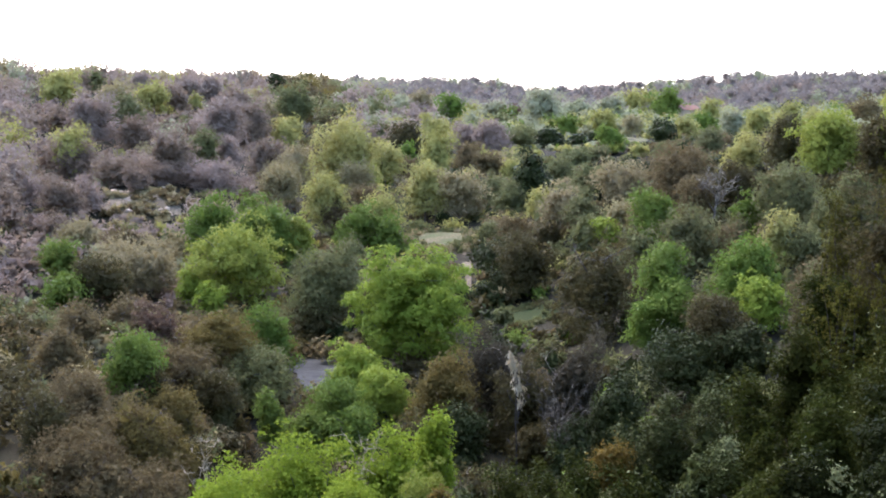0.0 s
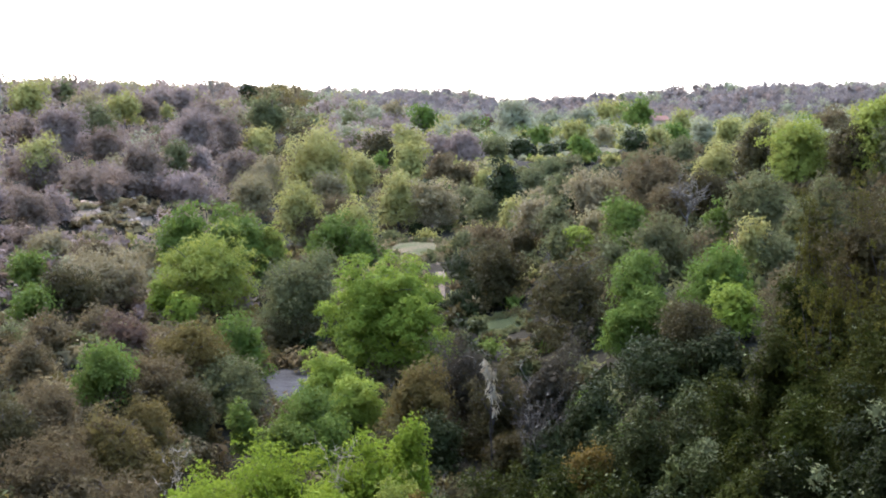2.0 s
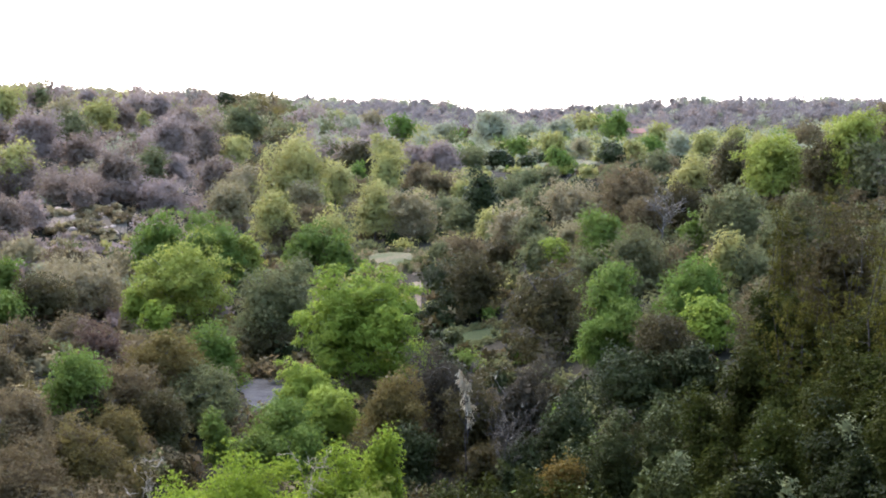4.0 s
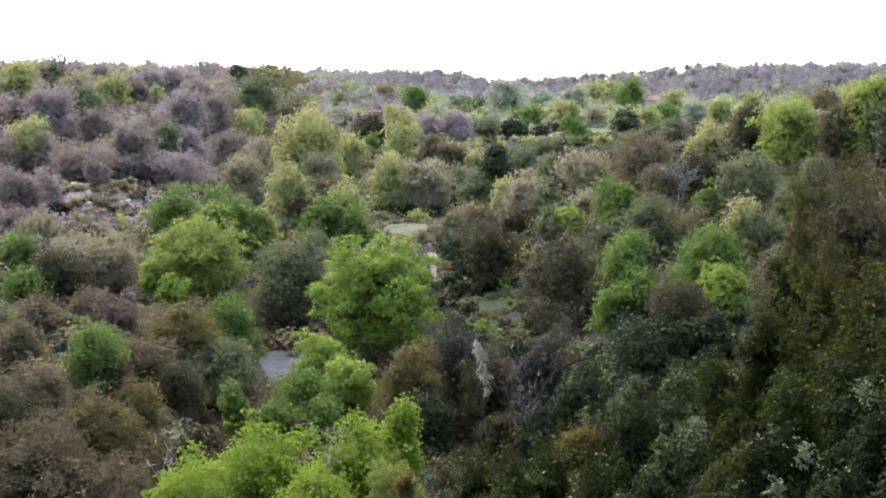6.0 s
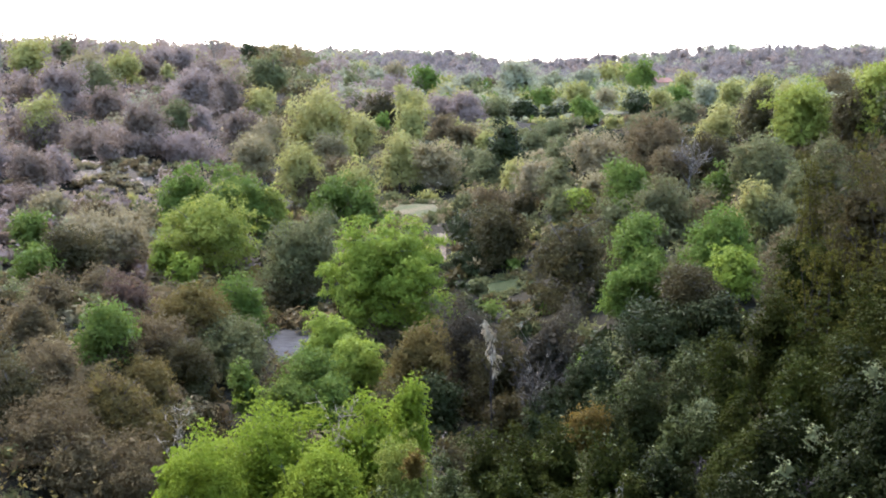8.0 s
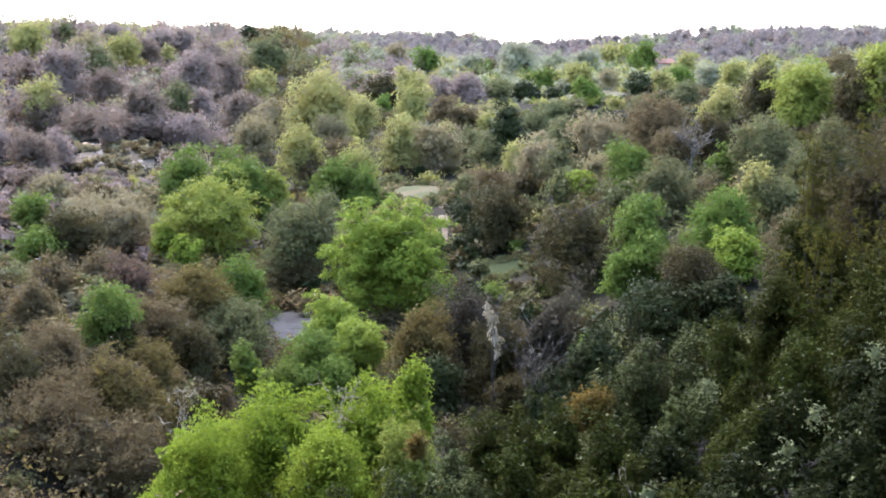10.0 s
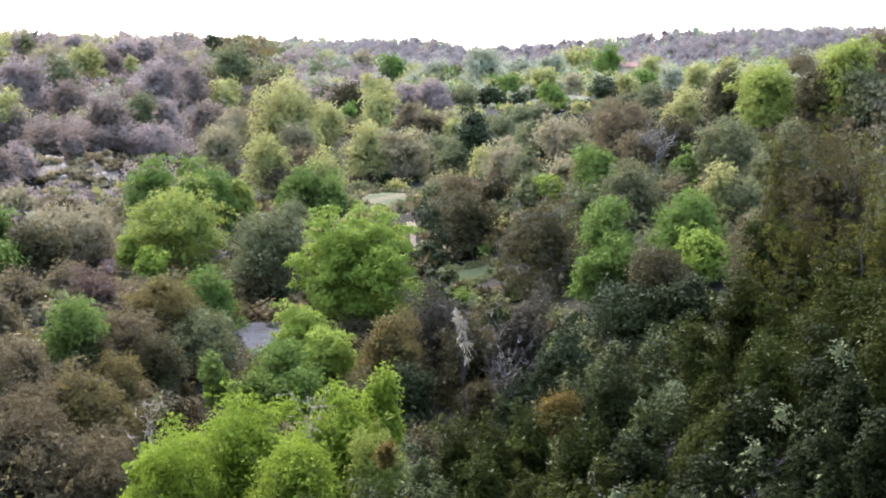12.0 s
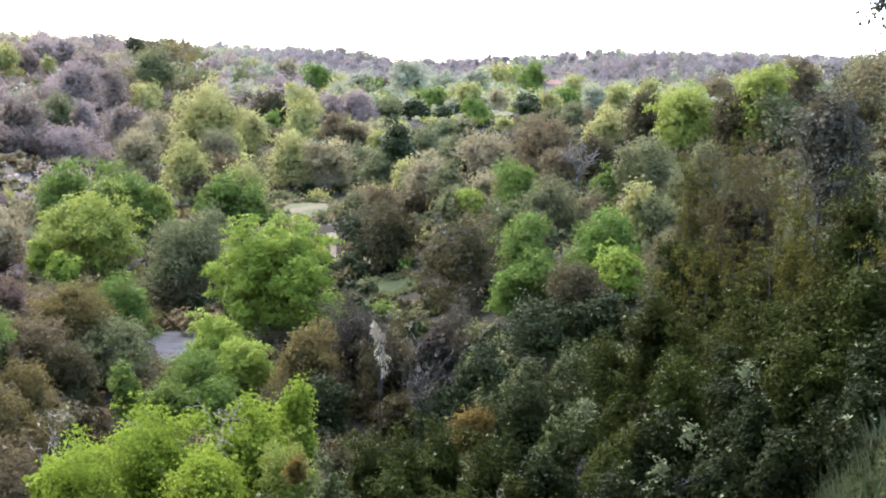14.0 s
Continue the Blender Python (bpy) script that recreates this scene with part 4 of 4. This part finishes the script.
def sites(d0, d1, spacing, half_angle, seed):
    """Jittered places over a fan of ground."""
    r = np.random.default_rng(seed)
    out = []
    d = d0
    while d < d1:
        gap = spacing(d)
        n = int(2 * half_angle * d / gap)
        for k in range(n):
            a = TURN - half_angle + 2 * half_angle * (k + r.random()) / n
            q = d + r.uniform(-0.5, 0.5) * gap
            out.append((math.sin(a) * q, math.cos(a) * q))
        d += gap * 0.85
    return out


FAN = radians(31)   # half angle of the wood's fan, fitted to the camera's view
TURN = radians(3.5)
near_sites = sites(27, 108, lambda d: 3.4 + d * 0.016, FAN, 11)
picker = np.random.default_rng(12)
fill_places = {}
for x, y in near_sites:
    names, weights = region_kinds(x, y)
    kind = names[picker.choice(len(names), p=np.array(weights) / sum(weights))]
    w = picker.uniform(2.0, 3.8)
    h = w * picker.uniform(0.55, 0.85)
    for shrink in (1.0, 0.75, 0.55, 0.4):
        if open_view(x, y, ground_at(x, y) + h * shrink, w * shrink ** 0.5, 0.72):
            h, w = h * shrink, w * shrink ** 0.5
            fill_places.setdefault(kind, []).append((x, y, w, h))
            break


def wood(name, label, places, material, leaf_share, per, seed, tuft=0.13):
    """Many trees of one kind joined into one mesh: tufted crowns down to the ground."""
    r = np.random.default_rng(seed)
    vs, ts = [], []
    for x, y, w, h in places:
        d = math.hypot(x, y)
        far = float(step(70, 170, d))
        leaf = leaf_share * d * (1 - 0.1 * far) * (1 - 0.3 * float(step(300, 600, d)))
        n = int(np.clip(per * w * (w + 2 * h) / (leaf * leaf), 24, 1200))
        v, _, _, t = crown_arrays(r, w, h, leaf, n, 7, 0.55, (tuft + 0.06 * far) * max(w, 0.03 * d), inner=0.14, simple=True, loose=0.6 - 0.35 * far, hollow=0.5 - 0.2 * far)
        vs.append(v + np.array([x, y, ground_at(x, y) - 0.04 * h]))
        ts.append(0.6 * r.random() + 0.4 * t)
    v = np.concatenate(vs)
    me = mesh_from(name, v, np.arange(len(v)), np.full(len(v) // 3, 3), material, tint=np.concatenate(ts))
    return tagged(new(name, me), label, "woodland", kind="stuff")


WORDS = {"brown": "brown leafless oak scrub", "tan": "tan budding oak scrub", "dark": "shade-deepened dark evergreen scrub", "olive": "olive-green scrub", "yellow": "yellow-green spring woodland", "green": "green woodland", "thicket": "shade-darkened brown twiggy scrub", "mauve": "haze-tinted purplish-brown bare scrub", "russet": "haze-paled brown budding scrub", "sage": "haze-tinted grey-green woodland", "mustard": "mustard-brown scrub", "shrub": "glossy evergreen scrub", "rust": "reddish-brown scrub", "holly": "shade-darkened green scrub", "grey": "haze-tinted grey bare scrub"}
for n, (kind, places) in enumerate(sorted(fill_places.items())):
    wood("woodland", WORDS[kind] + " on the valley floor", places, LEAF[kind], 0.0038, 1.2, 60 + n, 0.10)

far_places = {}
for x, y in sites(108, 330, lambda d: 4.6 + d * 0.009, FAN, 21) + sites(330, 860, lambda d: 6.0 + d * 0.010, FAN, 22) + sites(860, 2600, lambda d: 16 + d * 0.014, FAN, 23):
    names, weights = region_kinds(x, y)
    kind = names[picker.choice(len(names), p=np.array(weights) / sum(weights))]
    d = math.hypot(x, y)
    w = picker.uniform(4.2, 8.5) * (1 + step(300, 900, d) * 0.6 + step(900, 1600, d) * 1.2)
    h = w * picker.uniform(0.75, 1.15)
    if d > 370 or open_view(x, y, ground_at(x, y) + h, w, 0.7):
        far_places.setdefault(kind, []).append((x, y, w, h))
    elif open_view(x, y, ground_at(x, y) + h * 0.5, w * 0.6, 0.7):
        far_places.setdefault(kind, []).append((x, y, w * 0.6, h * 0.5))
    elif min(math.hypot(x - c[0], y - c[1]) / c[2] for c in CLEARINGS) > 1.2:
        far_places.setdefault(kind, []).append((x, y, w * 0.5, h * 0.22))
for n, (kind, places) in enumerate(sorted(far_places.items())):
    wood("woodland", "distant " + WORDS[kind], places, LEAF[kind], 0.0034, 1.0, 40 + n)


# ---- low undergrowth between the trees ----
low_places = {}
for x, y in sites(6, 60, lambda d: 1.45 + d * 0.013, FAN * 1.15, 31) + sites(60, 125, lambda d: 2.5, FAN, 32):
    names, weights = region_kinds(x, y)
    kind = names[picker.choice(len(names), p=np.array(weights) / sum(weights))]
    if x > 0.36 * y and math.hypot(x, y) > 30:
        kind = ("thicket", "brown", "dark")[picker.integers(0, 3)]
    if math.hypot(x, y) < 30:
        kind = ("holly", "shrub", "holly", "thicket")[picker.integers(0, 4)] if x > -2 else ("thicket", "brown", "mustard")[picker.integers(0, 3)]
    if x > 0.4 * y and math.hypot(x, y) < 14:
        continue
    w = picker.uniform(1.3, 2.6)
    h = w * picker.uniform(0.5, 0.9)
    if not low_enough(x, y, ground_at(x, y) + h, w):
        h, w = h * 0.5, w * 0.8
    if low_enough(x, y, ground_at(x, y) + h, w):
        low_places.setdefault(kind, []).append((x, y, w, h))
for n, (kind, places) in enumerate(sorted(low_places.items())):
    wood("undergrowth", "low " + WORDS[kind] + " between the trees", places, LEAF[kind], 0.0052, 0.8, 80 + n)

slope = np.random.default_rng(15)
for n, kind in enumerate(("brown", "tan")):
    spots = [(slope.normal(-36.8, 3.6), slope.normal(127, 3.5), slope.uniform(0.7, 1.7), slope.uniform(0.3, 0.7)) for _ in range(34)]
    wood("slope_scrub", {"brown": "low brown scrub on the stony slope", "tan": "low tan scrub on the stony slope"}[kind], spots, LEAF[kind], 0.0036, 2.5, 140 + n)


rim = np.random.default_rng(77)
for n, (kind, words) in enumerate((("tan", "pale dry tufts round the clearings"), ("olive", "olive-green tufts round the clearings"))):
    spots = []
    for cx, cy, rx, ry in ((-0.1, 122, 4.0, 7.0), (6.8, 85, 2.4, 3.2))[:2 if kind == "olive" else 1]:
        for _ in range(60):
            a, q = rim.uniform(0, 2 * math.pi), rim.uniform(0.72, 1.2)
            spots.append((cx + math.cos(a) * rx * q, cy + math.sin(a) * ry * q, rim.uniform(0.5, 1.3), rim.uniform(0.15, 0.45)))
    wood("rim_tufts", words, spots, LEAF[kind], 0.003, 1.2, 160 + n)


# ---- bare trees and snags ----
def dead_tree(x, y, width, height, limbs, twigs, material, label, twig_r, seed=0, clear=0.15, name="dead_tree", stem=0.02):
    """A leafless tree: trunk and limbs in one part, with its twigs."""
    r = np.random.default_rng(seed)
    base = tagged(new(name), label, "dead tree")
    base.location = (x, y, ground_at(x, y) - 0.05)
    body = new("trunk", mesh_from("trunk", *skeleton_arrays(r, width, height, clear, stem * height + twig_r, limbs, twigs, twig_r=twig_r), material, smooth=True))
    body.parent = base
    return base


def lichen_trunk(x, y, height, seed):
    """A dead trunk with a beard of hanging lichen round its upper part."""
    r = np.random.default_rng(seed)
    base = tagged(new("dead_tree"), "dead trunk draped with pale grey lichen", "dead tree")
    base.location = (x, y, ground_at(x, y) - 0.05)
    body = new("trunk", mesh_from("trunk", *skeleton_arrays(r, 1.6, height, 0.4, 0.05, 7, 3, twig_r=0.015), SHRUB_BARK, smooth=True))
    body.parent = base
    n = 900
    strand = r.random(n) < 0.6   # a long beard down the trunk and a shorter one on a limb beside it
    t = r.random(n)
    t = np.where(np.sin(t * 15 + 0.6) + r.normal(0, 0.7, n) > -0.1, t, 0.35 + 0.4 * t)
    a = r.uniform(0, 2 * np.pi, n)
    out = (0.05 + 0.26 * np.sin(np.pi * t ** 0.7) * (0.6 + 0.4 * np.sin(t * 19 + a))) * r.uniform(0.1, 1.2, n) ** 1.3
    lean = np.where(strand, 0.10 * np.sin(t * 7), -0.42 + 0.3 * (1 - t))
    p = np.stack([np.cos(a) * out + lean, np.sin(a) * out, np.where(strand, height - 3.0 + 2.2 * t, height - 1.6 + 1.3 * t)], -1)
    ln, wd = r.uniform(0.05, 0.22, n)[:, None], r.uniform(0.008, 0.035, n)[:, None]
    side = np.stack([-np.sin(a + 0.8), np.cos(a + 0.8), np.zeros(n)], -1)
    down = np.stack([r.normal(0, 0.4, n), r.normal(0, 0.4, n), -np.ones(n)], -1)
    v = np.stack([p - side * wd, p + side * wd, p + side * wd * 0.6 + down * ln, p - side * wd * 0.6 + down * ln], 1).reshape(-1, 3)
    beard = new("lichen", mesh_from("lichen", v, np.arange(len(v)), np.full(n, 4), LEAF["lichen"], tint=0.4))
    beard.parent = base
    tagged(beard, "hanging pale grey lichen", kind="stuff")
    return base


dead_tree(25.1, 96.9, 4.6, 5.8, 10, 8, LICHEN, "bleached leafless tree with a wide tangle of branches", 0.026, seed=1185, clear=0.25)
dead_tree(-6.9, 28.4, 1.2, 6.5, 5, 5, DEAD, "small bleached dead snag", 0.010, seed=262, clear=0.6, stem=0.004)
dead_tree(-2.05, 27.3, 1.3, 6.0, 6, 6, DEAD, "small bleached dead snag", 0.008, seed=585, clear=0.66, stem=0.003)
dead_tree(10.9, 68.5, 2.9, 3.4, 8, 6, GREY_BARK, "leafless tree with pale lichen on its twigs", 0.018, seed=985, clear=0.30)
dead_tree(5.3, 45.9, 2.6, 4.9, 12, 10, GREY_BARK, "leafless tree with pale lichen on its twigs", 0.009, seed=960, clear=0.30, stem=0.009)
dead_tree(-59.8, 314.5, 6.5, 11.4, 7, 6, LICHEN, "bare tree standing on the crest of the hill", 0.07, seed=60, clear=0.45)
lichen_trunk(3.5, 47.1, 6.5, 5)
dead_tree(2.71, 12.84, 0.5, 2.03, 4, 2, LICHEN, "bare pale twigs standing out of the shrubs", 0.004, seed=32, clear=0.55, stem=0.004)
dead_tree(0.24, 18.72, 0.6, 3.93, 5, 2, LICHEN, "bare brown twigs arching over the shrubs", 0.005, seed=33, clear=0.6, stem=0.004)


# ---- far house among the trees ----
def far_house(x, y, turn, w, d, h):
    """A small stone house with a tiled gable roof, a door and two windows."""
    base = tagged(new("house"), "small far stone house with an orange tiled roof", "house")
    base.matrix_world = pose(x, y, ground_at(x, y) - 0.2, 0, 0, turn)
    wall, roof = bmesh.new(), bmesh.new()
    v = [wall.verts.new(p) for p in ((-w, -d, 0), (w, -d, 0), (w, d, 0), (-w, d, 0), (-w, -d, h), (w, -d, h), (w, d, h), (-w, d, h), (-w, 0, h + d * 0.6), (w, 0, h + d * 0.6))]
    for f in ((0, 1, 5, 4), (2, 3, 7, 6), (1, 2, 6, 9, 5), (3, 0, 4, 8, 7)):
        wall.faces.new([v[i] for i in f])
    for side in (-1, 1):
        a = [(-w - 0.3, side * (d + 0.4), h - 0.24), (w + 0.3, side * (d + 0.4), h - 0.24), (w + 0.3, 0, h + d * 0.6), (-w - 0.3, 0, h + d * 0.6)]
        low = [roof.verts.new(p) for p in a]
        high = [roof.verts.new((p[0], p[1], p[2] + 0.18)) for p in a]
        roof.faces.new(low)
        roof.faces.new(high)
        for i in range(4):
            roof.faces.new((low[i], low[(i + 1) % 4], high[(i + 1) % 4], high[i]))
    for n, bm, mat in (("wall", wall, LIMESTONE), ("roof", roof, TILES)):
        bmesh.ops.recalc_face_normals(bm, faces=bm.faces)
        me = bpy.data.meshes.new(n)
        bm.to_mesh(me)
        bm.free()
        me.materials.append(mat)
        new(n, me).parent = base
    for n, px, pw, z0, z1 in (("door", 0.0, 0.5, 0.25, 2.2), ("window", -w * 0.55, 0.45, 1.0, 2.0), ("window", w * 0.55, 0.45, 1.0, 2.0)):
        bm = bmesh.new()
        bmesh.ops.create_cube(bm, size=1.0, matrix=Matrix.LocRotScale((px, -d - 0.02, (z0 + z1) / 2), None, (pw * 2, 0.08, z1 - z0)))
        me = bpy.data.meshes.new(n)
        bm.to_mesh(me)
        bm.free()
        me.materials.append(BARK)
        new(n, me).parent = base
    return base


TILES = stone_material("roof_tiles", (0.34, 0.17, 0.11), (0.27, 0.14, 0.09))
far_house(95.0, 409.2, 20, 3.4, 2.6, 8.1)


# ---- grass on the bank beside the path ----
def grass_field(name, label, x0, x1, y0, y1, n, tall, material, keep, seed):
    """Single blades that bend over, thicker in tufts."""
    r = np.random.default_rng(seed)
    tx, ty = r.uniform(x0, x1, n // 25), r.uniform(y0, y1, n // 25)
    q = r.integers(0, len(tx), n)
    x, y = tx[q] + r.normal(0, 0.09, n), ty[q] + r.normal(0, 0.09, n)
    ok = keep(x, y)
    x, y = x[ok], y[ok]
    n = len(x)
    h = tall * r.uniform(0.4, 1.3, n)
    a = r.uniform(0, 2 * np.pi, n)
    lean = np.stack([np.cos(a), np.sin(a), np.zeros(n)], -1) * (h * r.uniform(0.1, 0.7, n))[:, None]
    side = np.stack([-np.sin(a), np.cos(a), np.zeros(n)], -1) * (0.004 + 0.006 * r.random(n))[:, None]
    b = np.stack([x, y, ground_height(x, y) - 0.02], -1)
    up = np.array([0, 0, 1.0])
    m = b + lean * 0.35 + up * (h * 0.6)[:, None]
    t = b + lean + up * (h * 0.95)[:, None]
    v = np.stack([b - side, b + side, m + side * 0.8, m - side * 0.8, t], 1).reshape(-1, 3)
    o = (np.arange(n) * 5)[:, None]
    f = (o + np.array([0, 1, 2, 3, 3, 2, 4])).ravel()
    s = np.tile([4, 3], n)
    return tagged(new(name, mesh_from(name, v, f, s, material, tint=np.repeat(r.random(n), 5))), label, "grass", kind="stuff")


BLADES = leaf_material("grass_blades", (0.018, 0.027, 0.010), (0.055, 0.070, 0.026), (0.075, 0.068, 0.030), sheen=0.02)
LIGHT_BLADES = leaf_material("bank_grass_blades", (0.042, 0.050, 0.015), (0.105, 0.112, 0.036), (0.15, 0.122, 0.058), sheen=0.02)
grass_field("bank_grass", "short pale green grass on the bank", 2.6, 7.5, 4.2, 10.5, 26000, 0.16, LIGHT_BLADES, lambda x, y: (x - 0.5 * y > 0.45), 3)
grass_field("tall_grass", "tall dark green grass under the shrubs", 0.5, 6.5, 6.0, 11.5, 9000, 0.42, BLADES, lambda x, y: np.abs(x - 0.48 * y) < 1.3, 4)


grass_field("bank_grass", "short worn grass where one stands on the bank", -6, 8, -6, 4.2, 7000, 0.12, LIGHT_BLADES, lambda x, y: x == x, 6)

weeds = np.random.default_rng(9)
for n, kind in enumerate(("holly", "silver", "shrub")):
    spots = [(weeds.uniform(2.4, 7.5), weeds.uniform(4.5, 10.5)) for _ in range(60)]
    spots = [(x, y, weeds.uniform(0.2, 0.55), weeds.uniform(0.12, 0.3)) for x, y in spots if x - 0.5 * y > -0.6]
    wood("bank_weeds", {"holly": "low shade-darkened weeds in the grass", "silver": "low grey-green weeds in the grass", "shrub": "low dark green weeds in the grass"}[kind], spots, LEAF[kind], 0.0055, 1.3, 120 + n)


# ---- the branch that hangs over the bank ----
def hanging_branch(parent, start, end, seed):
    r = np.random.default_rng(seed)
    (piece, path) = limb(r, start, end, 0.035, 0.006, 0.06, 12)
    pieces, pts, nrm = [piece], [], []
    for k in range(34):
        b = path[r.integers(5, 12)]
        e = b + np.array([r.normal(0, 0.12), r.normal(0, 0.12), -abs(r.normal(0.14, 0.1))])
        pieces.append(limb(r, b, e, 0.005, 0.002, 0.05, 3)[0])
        for _ in range(13):
            u = r.random()
            pts.append(b + (e - b) * u + r.normal(0, 0.03, 3))
            nrm.append(r.normal(0, 1, 3))
    wood_part = new("branch", mesh_from("branch", *joined(pieces), BARK, smooth=True))
    wood_part.parent = parent
    v = leaves_at(r, np.array(pts), np.array(nrm), 0.045, 0.6, 0.3)
    leaves = new("branch_leaves", mesh_from("branch_leaves", v, np.arange(len(v)), np.full(len(v) // 4, 4), LEAF["silver"], tint=0.4))
    leaves.parent = parent


overhang = tree("dusty", 8.6, 5.6, 3.6, 5.6, clear=0.35, leaf=0.09, most=5000)
hanging_branch(overhang, (-0.2, 0.1, 3.6), (-4.20, 2.27, 2.80), 7)
